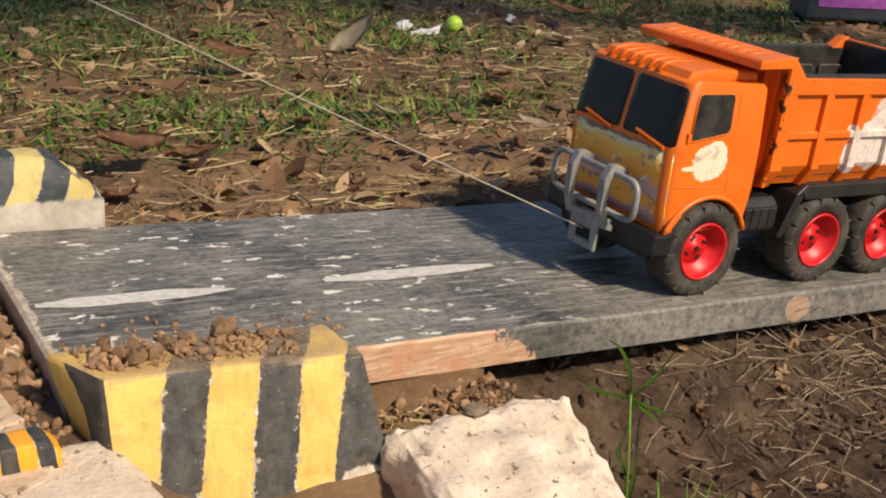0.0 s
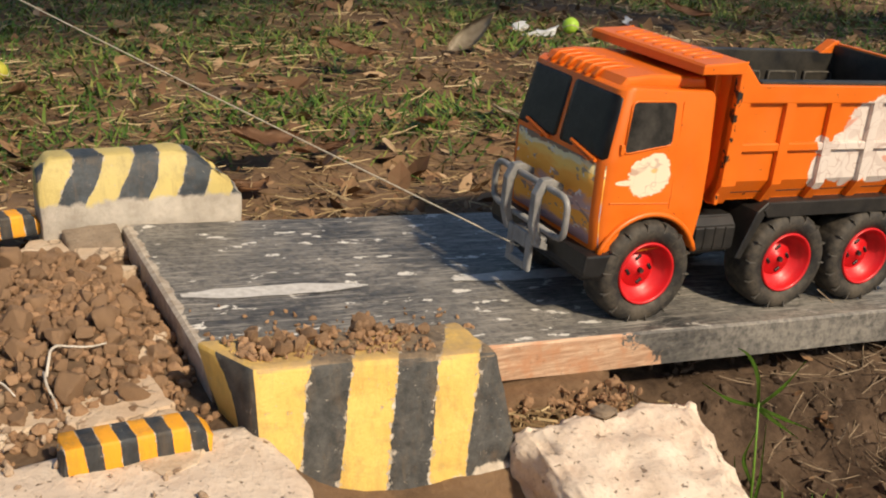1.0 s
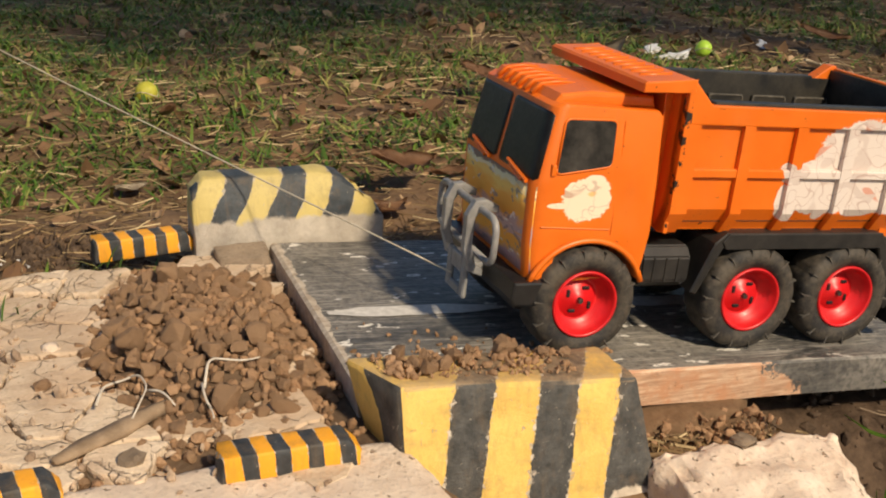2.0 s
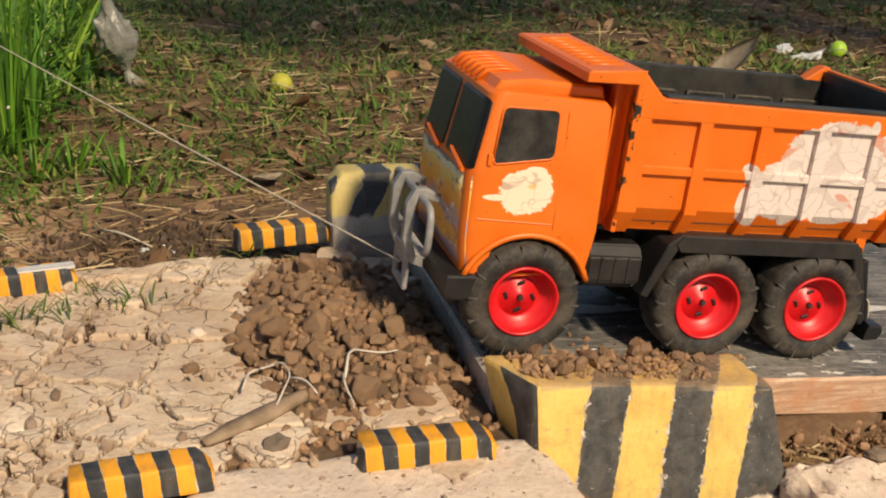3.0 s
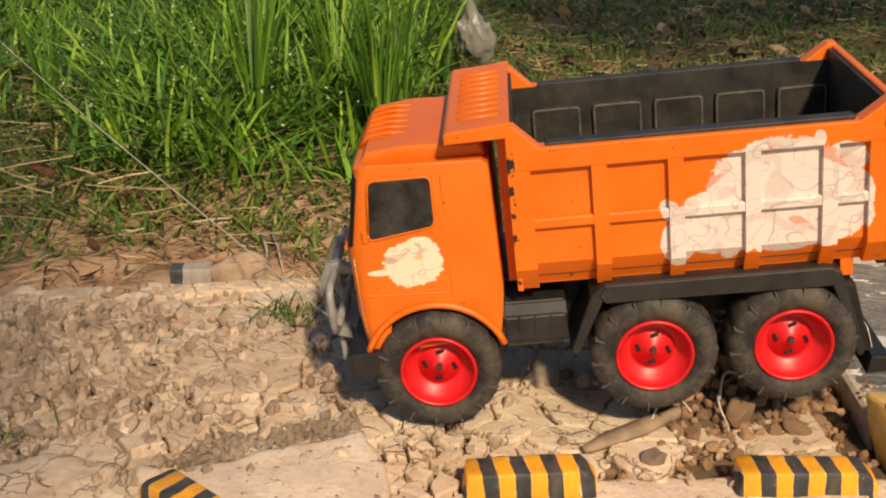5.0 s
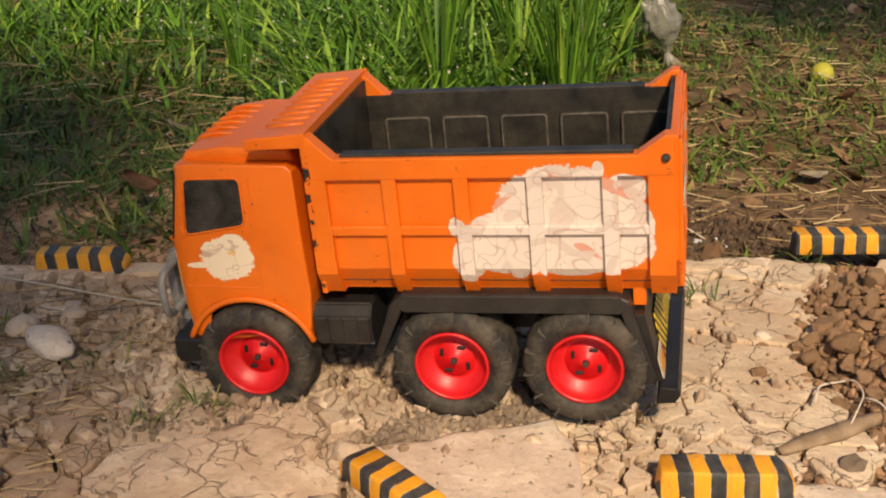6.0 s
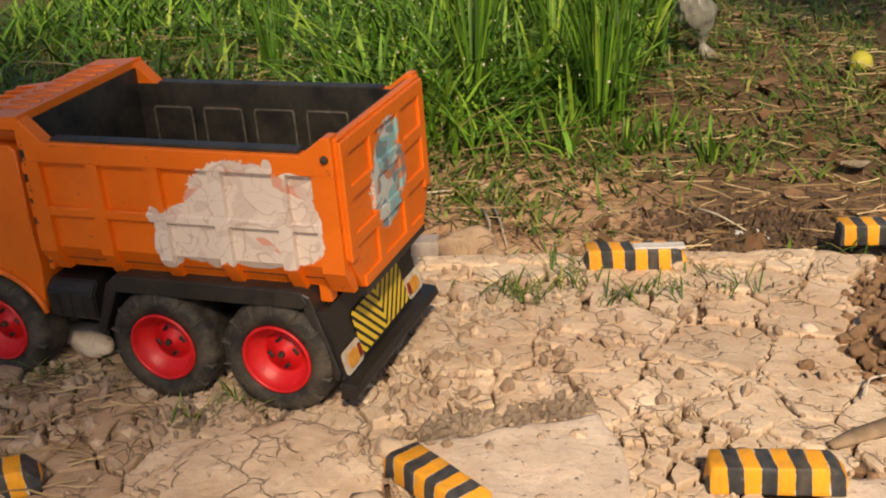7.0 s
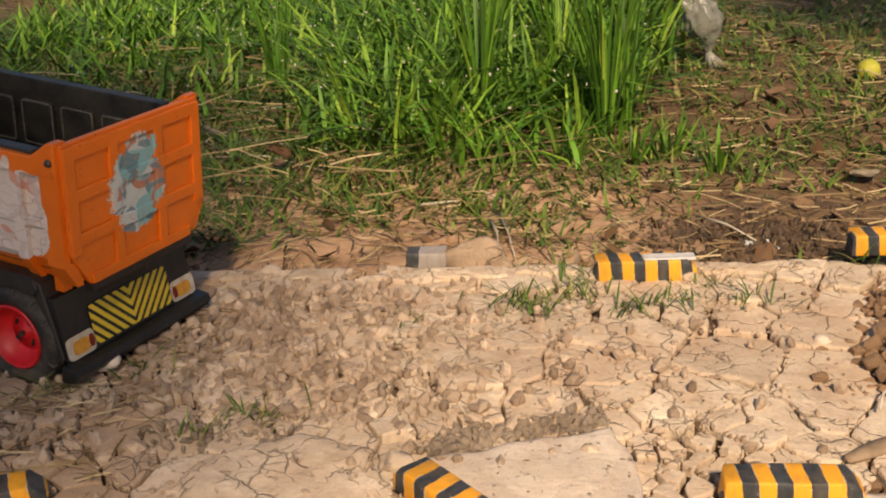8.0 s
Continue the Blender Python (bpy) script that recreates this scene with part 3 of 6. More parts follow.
def lump(size, seed, rough=0.35, sub=2, freq=1.6, flat=1.0):
    """A rough clod or stone."""
    bm = bmesh.new()
    bmesh.ops.create_icosphere(bm, subdivisions=sub, radius=1)
    off = Vector((seed * 7.3, seed * 3.1, seed * 5.7))
    for v in bm.verts:
        k = 1 + rough * noise.noise(v.co * freq + off) + 0.5 * rough * noise.noise(v.co * freq * 2.7 + off)
        if sub > 2:
            k += 0.22 * rough * noise.noise(v.co * freq * 6.1 + off)
        v.co = Vector((v.co.x * size[0] * k, v.co.y * size[1] * k, v.co.z * size[2] * k * flat))
    return bm


def clod_shape(seed, sub=3):
    """A broken clod: a rough ball cut by flat breaks."""
    rng = random.Random(seed)
    bm = lump((1.05, 0.95, 0.85), seed * 1.7, 0.45, sub, 1.3)
    cuts = []
    for _ in range(16):
        d = Vector((rng.gauss(0, 1), rng.gauss(0, 1), rng.gauss(0, 1))).normalized()
        cuts.append((d, rng.uniform(0.45, 0.82)))
    for v in bm.verts:
        for d, lim in cuts:
            over = v.co.dot(d) - lim
            if over > 0:
                v.co -= d * over
        v.co *= 1 + 0.05 * noise.noise(v.co * 5 + Vector((seed, 0, 0))) + 0.03 * noise.noise(v.co * 11)
    return bm


def fbm(x, y, f, seed=0.0):
    p = Vector((x * f, y * f, seed))
    return noise.noise(p) + 0.5 * noise.noise(p * 2.1) + 0.25 * noise.noise(p * 4.3)


def smooth(a, b, x):
    t = min(1.0, max(0.0, (x - a) / (b - a)))
    return t * t * (3 - 2 * t)


def ledge(x):
    return 0.283 + 0.15 * max(-1.6, min(x, 0.2)) + 0.008 * noise.noise(Vector((x * 9, 0, 3))) + 0.005 * noise.noise(Vector((x * 31, 0, 7)))


HEAP = (-0.085, 0.075)


def heap_height(x, y):
    dx = (x - HEAP[0]) / (0.115 if x < HEAP[0] else 0.10)
    dy = (y - HEAP[1]) / (0.20 if y > HEAP[1] else 0.185)
    r = math.hypot(dx, dy) + 0.10 * fbm(x, y, 14, 5)
    return 0.034 * (1 - smooth(0.25, 1.08, r)) if x < 0.02 else 0.0


def ground_z(x, y):
    """Height of the earth: a clay terrace, lower soil beyond its edge, a ditch under and before the deck."""
    far = math.hypot(x, y)
    rough = 1 - smooth(2, 8, far)
    clay = (1 - smooth(-0.004, 0.012, y - ledge(x))) * (1 - smooth(-0.01, 0.06, x))
    z_clay = -0.0085 + 0.003 * fbm(x, y, 9, 1)
    z_soil = -0.030 + 0.016 * fbm(x, y, 3.5, 2) * rough + 0.007 * fbm(x, y, 14, 3) * rough
    z_soil -= 0.02 * smooth(0.0, 0.12, x) * (1 - smooth(0.24, 0.30, y))
    ditch = smooth(0.22, 0.42, x + 0.03 * fbm(x, y, 8, 4)) * (1 - smooth(0.12, 0.24, y)) * smooth(-1.4, -0.55, y)
    z_soil -= 0.085 * ditch
    front = smooth(-0.12, -0.24, y) if y < -0.12 else 0.0
    z_soil -= 0.03 * front * smooth(-0.02, 0.1, x) * (1 - ditch)
    bank = min(0.055, 0.106 - 0.072 * x) * ditch * smooth(-0.14, -0.03, y) * (1 - smooth(0.02, 0.12, y))
    z_soil += max(0.0, bank)
    z = clay * z_clay + (1 - clay) * z_soil
    return z + max(0.0, heap_height(x, y) - 0.006)


def spaced(lo, hi, step, reach):
    """Even steps from lo to hi, then ever longer ones out to reach."""
    mid = list(np.arange(lo, hi + step / 2, step))
    left, right, d = [], [], step
    x = lo
    while x > -reach:
        d *= 1.35
        x -= d
        left.append(x)
    x, d = hi, step
    while x < reach:
        d *= 1.35
        x += d
        right.append(x)
    return left[::-1] + mid + right


# ---- ground ----
def build_ground():
    xs, ys = spaced(-1.5, 1.6, 0.011, 120), spaced(-0.5, 1.2, 0.011, 120)
    verts = [(x, y, ground_z(x, y)) for y in ys for x in xs]
    nx = len(xs)
    faces = [(j * nx + i, j * nx + i + 1, (j + 1) * nx + i + 1, (j + 1) * nx + i) for j in range(len(ys) - 1) for i in range(nx - 1)]
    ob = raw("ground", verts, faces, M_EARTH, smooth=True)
    return tagged(ob, "brown soil and pale dry clay ground with leaf mould", "ground", kind="structure")


ground = build_ground()


# ---- deck and blocks ----
def deck_z(x):
    return 0.0137 - 0.072 * x


def build_deck():
    deck = tagged(new("road_deck"), "black-painted wooden board road with a worn dashed white line", "board", kind="structure")
    bm = bmesh.new()
    xs = [0.0, 0.003] + list(np.arange(0.04, 1.7, 0.04))
    rows = []
    for x in xs:
        cut = 0.0025 if x == 0 else 0.0
        w = 0.0018 * noise.noise(Vector((x * 9, 0, 0)))
        n1, n2 = -0.0635 + w, 0.2565 + 0.0015 * noise.noise(Vector((x * 7, 4, 0)))
        t, b = deck_z(x) - cut, deck_z(x) - 0.031
        e = 0.0022
        rows.append([bm.verts.new(p) for p in ((x, n1, b), (x, n1, t - e), (x, n1 + e, t), (x, n2 - e, t), (x, n2, t - e), (x, n2, b))])
    for a, b in zip(rows, rows[1:]):
        for i in range(6):
            j = (i + 1) % 6
            bm.faces.new((a[i], b[i], b[j], a[j]))
    bm.faces.new(rows[0])
    bm.faces.new(rows[-1][::-1])
    part("board", bm, M_DECK, deck)
    rng = random.Random(4)
    for x0, x1, y in ((0.012, 0.164, 0.0745), (0.251, 0.424, 0.0745), (0.51, 0.68, 0.075), (0.78, 0.95, 0.075)):
        bm = bmesh.new()
        n = 16
        top, bot = [], []
        for i in range(n + 1):
            x = x0 + (x1 - x0) * i / n
            end = min(1.0, 2.5 * min(i, n - i) / n + 0.35)
            h = 0.0108 * end * (1 + 0.25 * noise.noise(Vector((x * 60, 1, 0))))
            top.append((x, y + h + 0.002 * noise.noise(Vector((x * 40, 2, 0))), deck_z(x) + 0.0008))
            bot.append((x, y - h + 0.002 * noise.noise(Vector((x * 40, 5, 0))), deck_z(x) + 0.0008))
        bv, tv = [bm.verts.new(p) for p in bot], [bm.verts.new(p) for p in top]
        for i in range(n):
            bm.faces.new((bv[i], bv[i + 1], tv[i + 1], tv[i]))
        ob = part("road_marking", bm, M_DASH, deck, "worn white painted dash")
    return deck


deck = build_deck()


def rough_solid(bm, cuts, amount, freq, seed):
    """Fine cuts and a little unevenness for hand-cast concrete."""
    bmesh.ops.subdivide_edges(bm, edges=list(bm.edges), cuts=cuts, use_grid_fill=True)
    bmesh.ops.recalc_face_normals(bm, faces=bm.faces)
    bm.normal_update()
    moves = [(v, v.normal * amount * (noise.noise(v.co * freq + Vector((seed, 0, 0))) + 0.5 * noise.noise(v.co * freq * 3 + Vector((0, seed, 0))))) for v in bm.verts]
    for v, d in moves:
        v.co += d
    return bm


def hull_block(bottom, top, bevel):
    """Six-sided block from four bottom and four top corners (near left, near right, far right, far left)."""
    bm = bmesh.new()
    b = [bm.verts.new(p) for p in bottom]
    t = [bm.verts.new(p) for p in top]
    bm.faces.new(b[::-1])
    bm.faces.new(t)
    for i in range(4):
        j = (i + 1) % 4
        bm.faces.new((b[i], b[j], t[j], t[i]))
    bmesh.ops.recalc_face_normals(bm, faces=bm.faces)
    if bevel:
        bmesh.ops.bevel(bm, geom=list(bm.edges), offset=bevel, segments=2, affect="EDGES", profile=0.5)
    return bm


def build_near_block():
    bm = hull_block([(0.014, -0.150, -0.085), (0.212, -0.148, -0.085), (0.208, -0.066, -0.085), (0.016, -0.066, -0.085)],
                    [(0.011, -0.127, 0.044), (0.190, -0.124, 0.026), (0.186, -0.068, 0.026), (-0.012, -0.070, 0.042)], 0.004)
    rough_solid(bm, 7, 0.0022, 38, 1.0)
    ob = part("kerb_block", bm, M_BLOCK, smooth=True)
    tagged(ob, "concrete kerb block painted with yellow and black stripes beside the board", "kerb block")


build_near_block()


def build_far_block():
    thing = tagged(new("end_block"), "chipped concrete block with faded yellow and black stripes behind the board", "kerb block")
    dx = 0.010
    pts = [(-0.078, 0.0), (0.104, 0.0), (0.106, 0.030), (0.094, 0.052), (0.066, 0.079), (0.045, 0.084), (-0.066, 0.084), (-0.079, 0.072)]
    bm = prism(pts, 0.262, 0.312, 0.004)
    for v in bm.verts:
        v.co.z -= 0.03 if v.co.z < 0.01 else 0
        if v.co.z > 0.05:
            v.co.y += (v.co.z - 0.05) * 0.6 if v.co.y < 0.29 else 0
            v.co.z -= 0.011
        v.co.x += dx
    rough_solid(bm, 3, 0.0025, 45, 4.0)
    part("painted_top", bm, M_FARBLOCK, thing, smooth=True)
    bm = hull_block([(-0.058, 0.222, -0.03), (-0.002, 0.216, -0.03), (-0.001, 0.260, -0.03), (-0.048, 0.262, -0.03)],
                    [(-0.050, 0.240, 0.006), (-0.004, 0.232, 0.008), (-0.003, 0.261, 0.016), (-0.054, 0.2615, 0.014)], 0.003)
    rough_solid(bm, 5, 0.0018, 60, 9.0)
    part("grey_footing", bm, M_GREYST, thing, "bare grey concrete footing", smooth=True)


build_far_block()


def build_bar(x, y, z, turn, length, width=0.024, height=0.0215, tip=0.008):
    """A small striped wooden bar with one slanted end."""
    h = length * 0.44
    pts = [(-h, 0), (h, 0), (h + 0.001, height * 0.55), (h - tip, height), (-h + 0.002, height)]
    bm = prism(pts, -width / 2, width / 2, 0.003)
    rough_solid(bm, 2, 0.001, 60, x * 10)
    ob = part("marker_bar", bm, M_BAR, smooth=True)
    ob.matrix_world = pose(x, y, z, 0, 0, turn)
    tagged(ob, "small wooden marker bar painted orange and black", "marker bar", "marker bars along the road")
    return ob


# x, y, z, turn and length of each bar
for row in ((-0.065, -0.129, -0.004, 1, 0.104), (-0.249, -0.140, 0.0, 6, 0.100), (-0.351, 0.206, 0.0, 10, 0.104), (-0.116, 0.287, 0.002, 8, 0.106),
            (-0.463, -0.182, 0.0, 139, 0.100), (-0.838, 0.152, 0.0, 6, 0.098), (-0.768, -0.222, -0.002, 28, 0.095)):
    bar = build_bar(*row)
    if row[4] == 0.104 and row[1] > 0:
        part("tape", box(-0.002, 0.046, -0.0095, 0.004, 0.0195, 0.0226, 0.001, 1), M_DASH, bar, "torn white tape")


# ---- dump truck: x to its rear, y to its far side, z up from the ground under the front axle ----
R_WHEEL = 0.045
AXLES = (0.0, 0.1517, 0.247)


def build_wheel(truck, x, side):
    """One wheel; side -1 faces the kerb blocks, +1 the grass."""
    s = side
    prof = [(0.026, 0.002), (0.0275, 0.0165), (0.0355, 0.0185), (0.0415, 0.0170), (0.0442, 0.0130), (0.0450, 0.006), (0.0450, -0.006), (0.0442, -0.013), (0.0415, -0.017), (0.0300, -0.0175), (0.026, -0.010)]
    seg = 84

    def tread(i, k):
        deep = 0.0016 if k in (4, 5, 6, 7) else (0.0007 if k in (3, 8) else 0)
        return -deep if i % 6 == 0 else 0.0

    wheel = part("wheel", lathe([(0.0, s * -0.015), (0.024, s * -0.015), (0.0262, s * -0.010), (0.0262, s * -0.002), (0.0, s * -0.002)], 32), M_RED, truck, smooth=True)
    wheel.matrix_local = pose(x, s * 0.0635, R_WHEEL)
    tyre = part("tyre", lathe([(r, s * y) for r, y in prof], seg, tread), M_TYRE, wheel, "dusty black rubber tyre", True)
    bm = bmesh.new()
    for i in range(14):
        a = 2 * math.pi * i / 14
        one = box(0.0365, 0.0438, -0.0005, 0.0005, 0.0130, 0.0183)
        rot = Matrix.Rotation(a, 4, "Z")
        bmesh.ops.transform(one, matrix=rot, verts=one.verts)
        merge(bm, one)
    bmesh.ops.transform(bm, matrix=Matrix.Rotation(radians(-90 * s), 4, "X") if s > 0 else Matrix.Rotation(radians(90), 4, "X"), verts=bm.verts)
    part("tyre_rib", bm, M_SCUFF, wheel, "pale scuffed sidewall ribs")
    rim = lathe([(r, s * y) for r, y in ((0.0275, 0.015), (0.0272, 0.0178), (0.0258, 0.0182), (0.0247, 0.0165), (0.0238, 0.009), (0.0222, 0.0086), (0.0213, 0.0048), (0.0196, 0.0046), (0.0186, 0.0022), (0.0150, 0.0022), (0.0138, 0.0050), (0.0060, 0.0056), (0.0052, 0.0072), (0.0, 0.0074))], 48)
    part("rim", rim, M_RED, wheel, "glossy red plastic rim", True)
    for i in range(4):
        a = 2 * math.pi * (i + 0.3) / 4
        c, d = 0.0108 * math.cos(a), 0.0108 * math.sin(a)
        one = box(-0.0030, 0.0030, -0.0010, 0.0010, -0.0013, 0.0013, 0.0005, 1)
        bmesh.ops.transform(one, matrix=Matrix.Translation((c, s * 0.0057, d)) @ Matrix.Rotation(-a + 1.1, 4, "Y"), verts=one.verts)
        part("slot", one, M_BLACK, wheel)
    part("hub_bolt", lathe([(0.0, s * 0.0105), (0.0021, s * 0.0105), (0.0024, s * 0.0095), (0.0026, s * 0.0070)], 10), M_BOLT, wheel, "dark steel hub bolt")
    return wheel


def arch(cx, cz, r, a0, a1, n=14):
    return [(cx + r * math.cos(radians(a0 + (a1 - a0) * i / n)), cz + r * math.sin(radians(a0 + (a1 - a0) * i / n))) for i in range(n + 1)]


def quad_pane(points, thick, material, name, truck, label="", bevel=0.0015):
    """A flat pane from four corners, made solid along its normal."""
    p = [Vector(q) for q in points]
    nrm = (p[1] - p[0]).cross(p[3] - p[0]).normalized()
    ring = rounded_path(p, 0.005, 4)[:-1]
    bm = bmesh.new()
    a = [bm.verts.new(q) for q in ring]
    b = [bm.verts.new(q + nrm * thick) for q in ring]
    bm.faces.new(a[::-1])
    bm.faces.new(b)
    for i in range(len(ring)):
        j = (i + 1) % len(ring)
        bm.faces.new((a[i], a[j], b[j], b[i]))
    return part(name, bm, material, truck, label)


def frame_bar(points, radius, truck, name="window_frame", material=None):
    return part(name, tube(rounded_path([Vector(q) for q in points], 0.005, 4), radius, 6), material or M_ORANGE, truck, smooth=True)


def build_truck():
    truck = tagged(new("dump_truck"), "orange toy dump truck with red wheels and a torn white sticker", "toy truck")
    wheels = [build_wheel(truck, x, s) for x in AXLES for s in (-1, 1)]
    for x in AXLES:
        part("axle", tube([(x, -0.056, R_WHEEL), (x, 0.056, R_WHEEL)], 0.004, 10), M_BLACK, truck)
    # chassis
    part("chassis", box(-0.03, 0.292, -0.030, 0.030, 0.050, 0.092, 0.003), M_BLACK, truck)
    # cab
    W = 0.0745
    lower = [(-0.0495, 0.063), (-0.040, 0.063)] + arch(0.0, 0.044, 0.0495, 158, 22) + [(0.049, 0.083), (0.051, 0.100), (0.0485, 0.192), (0.044, 0.1965), (-0.037, 0.199), (-0.043, 0.196), (-0.0535, 0.137), (-0.0525, 0.090)]
    bm = prism(lower, -W, W, 0.0022, 3)
    for cut in (0.1, 0.14):
        bmesh.ops.bisect_plane(bm, geom=list(bm.verts) + list(bm.edges) + list(bm.faces), plane_co=(0, 0, cut), plane_no=(0, 0, 1))
    for y in (0.0625, 0.0660, 0.0690, 0.0715):
        for s in (-1, 1):
            bmesh.ops.bisect_plane(bm, geom=list(bm.verts) + list(bm.edges) + list(bm.faces), plane_co=(0, s * y, 0), plane_no=(0, 1, 0))
    bmesh.ops.triangulate(bm, faces=[fc for fc in bm.faces if len(fc.verts) > 4])

    def corner(y):
        """How far the rounded front corners of the cab fall back."""
        d = min(0.012, max(0.0, abs(y) - 0.0625))
        return 0.012 - math.sqrt(0.000144 - d * d)

    for v in bm.verts:
        y = v.co.y
        if v.co.z > 0.14:
            v.co.y *= 1 - 0.055 * (v.co.z - 0.14) / 0.06
        v.co.x += corner(y) * max(0.0, min(1.0, (-0.028 - v.co.x) / 0.015))
    cab = part("cab", bm, M_DOOR, truck, "orange cab with a torn cream sticker on the door")
    cab.data.shade_smooth()
    cab.data.set_sharp_from_angle(angle=radians(32))
    # raised roof with air ridges at its front edge
    roof = prism([(-0.040, 0.196), (-0.034, 0.2045), (-0.010, 0.2075), (0.044, 0.2055), (0.047, 0.196)], -0.060, 0.060, 0.004, 3)
    part("roof_cap", roof, M_ORANGE, truck)
    for i in range(6):
        y = -0.026 + i * 0.0135
        part("roof_ridge", tube([(-0.0415, y + 0.003, 0.1975), (-0.0345, y + 0.002, 0.2050), (-0.022, y, 0.2073), (-0.008, y - 0.002, 0.2072)], 0.0024, 6, None, 0.4), M_ORANGE, truck, smooth=True)
    # wheel arch lips
    for s in (-1, 1):
        pts = [(x, s * (W + 0.001), z) for x, z in arch(0.0, 0.044, 0.0515, 160, 20, 16)]
        part("arch_lip", tube(pts, 0.0026, 6), M_ORANGE, truck, smooth=True)
    # side windows
    for s in (-1, 1):
        def side(x, z):
            return (x, s * (W * (1 - 0.055 * max(0, z - 0.14) / 0.06) + 0.0003), z)
        cs = [side(-0.0375, 0.1465), side(0.0090, 0.1535), side(0.0092, 0.1885), side(-0.0335, 0.1885)]
        quad_pane(cs if s < 0 else cs[::-1], 0.0006, M_SIDEGLASS, "side_window", truck, "black door window, scratched")
        frame_bar(cs, 0.0010, truck)
        part("door_line", tube([side(-0.044, 0.106), side(0.014, 0.104)], 0.0006, 5), M_DOOR, truck)
        part("door_seam", tube([side(0.016, 0.100), side(0.016, 0.188)], 0.0007, 5), M_DOOR, truck)
    # windscreen in two halves, and the sticker under it, bent round the corners
    def front(y, z):
        x = -0.0535 + 0.0105 * (z - 0.137) / 0.059 if z > 0.137 else (-0.0525 - 0.0010 * (z - 0.090) / 0.047 if z > 0.090 else -0.0495 - 0.0030 * (z - 0.063) / 0.027)
        return Vector((x + corner(y), y * (1 - 0.055 * max(0, z - 0.14) / 0.06), z))

    def wrapped(name, y0, y1, zs, material, label, out=0.0006, cut=0.0):
        """A thin sheet that follows the cab's front; cut clips its upright edges at the corners."""
        bm = bmesh.new()
        n = 14
        rows = []
        for i, z in enumerate(zs):
            inset = cut if i in (0, len(zs) - 1) else 0.0
            ys = [y0 + inset + (y1 - y0 - 2 * inset) * k / n for k in range(n + 1)]
            rows.append(([bm.verts.new(front(y, z) + Vector((-out, 0, 0))) for y in ys], [bm.verts.new(front(y, z) + Vector((0.0012, 0, 0))) for y in ys]))
        for (a, c), (b, d) in zip(rows, rows[1:]):
            for k in range(n):
                bm.faces.new((a[k], a[k + 1], b[k + 1], b[k]))
                bm.faces.new((c[k], d[k], d[k + 1], c[k + 1]))
            bm.faces.new((a[0], b[0], d[0], c[0]))
            bm.faces.new((a[n], c[n], d[n], b[n]))
        for (a, c) in (rows[0], rows[-1]):
            for k in range(n):
                bm.faces.new((a[k], c[k], c[k + 1], a[k + 1]))
        return part(name, bm, material, truck, label, True)

    for y0, y1 in ((-0.0708, -0.0030), (0.0030, 0.0708)):
        wrapped("windscreen", y0, y1, (0.1405, 0.1425, 0.166, 0.1895, 0.1920), M_GLASS, "black windscreen half", 0.0007, 0.003)
        a = front(y0 + 0.008, 0.1385) + Vector((-0.002, 0, 0))
        b = front(y0 + 0.048, 0.1455) + Vector((-0.002, 0, 0))
        part("wiper", tube([a, b], 0.0016, 6), M_ORANGE, truck, "moulded orange wiper")
        part("wiper", tube([a + Vector((0, 0.010, -0.0015)), b + Vector((0, -0.004, -0.004))], 0.0012, 6), M_ORANGE, truck)
    wrapped("front_sticker", -0.0715, 0.0715, (0.0675, 0.078, 0.0905, 0.112, 0.1362), M_FRONT, "faded yellow and violet front sticker", 0.0004)
    for s in (-1, 1):
        part("mirror_stub", box(-0.0415, -0.0375, s * 0.0735 - 0.0025, s * 0.0735 + 0.0025, 0.1455, 0.1545, 0.0012), M_ORANGE, truck)
    # bumper
    bump = prism([(-0.0600, 0.044), (-0.0625, 0.050), (-0.0615, 0.0635), (-0.030, 0.0640), (-0.030, 0.0600), (-0.0405, 0.044)], -0.0795, 0.0795, 0.002)
    part("front_bumper", bump, M_BLACK, truck, "black plastic front bumper")
    part("skirt", box(-0.050, -0.034, -0.06, 0.06, 0.034, 0.046, 0.002), M_BLACK, truck)
    # bull bar
    hoop = [(-0.073, -0.060, 0.070), (-0.073, -0.060, 0.106), (-0.073, 0.060, 0.106), (-0.073, 0.060, 0.070)]
    bar = part("bull_bar", tube(rounded_path(hoop, 0.012, 5), 0.0029, 8), M_STEEL, truck, "grey plastic bull bar", True)
    for y in (-0.024, 0.024):
        plate = [(-0.058, 0.108), (-0.070, 0.1135), (-0.0785, 0.1125), (-0.0845, 0.100), (-0.0840, 0.072), (-0.078, 0.054), (-0.066, 0.050), (-0.066, 0.056), (-0.0725, 0.060), (-0.0770, 0.074), (-0.0770, 0.098), (-0.073, 0.1055), (-0.058, 0.102)]
        part("upright", prism(plate, y - 0.0042, y + 0.0042, 0.0016), M_STEEL, bar)
    bm = bmesh.new()
    for b in ((-0.020, -0.011, 0.028, 0.062), (0.011, 0.020, 0.028, 0.062), (-0.011, 0.011, 0.028, 0.036), (-0.011, 0.011, 0.047, 0.062)):
        box(-0.078, -0.074, b[0], b[1], b[2], b[3], 0.0012, 1, bm)
    part("tow_plate", bm, M_STEEL, bar, "slotted grey tow plate")
    part("mount", box(-0.076, -0.058, -0.020, 0.020, 0.054, 0.059, 0.001), M_STEEL, bar)
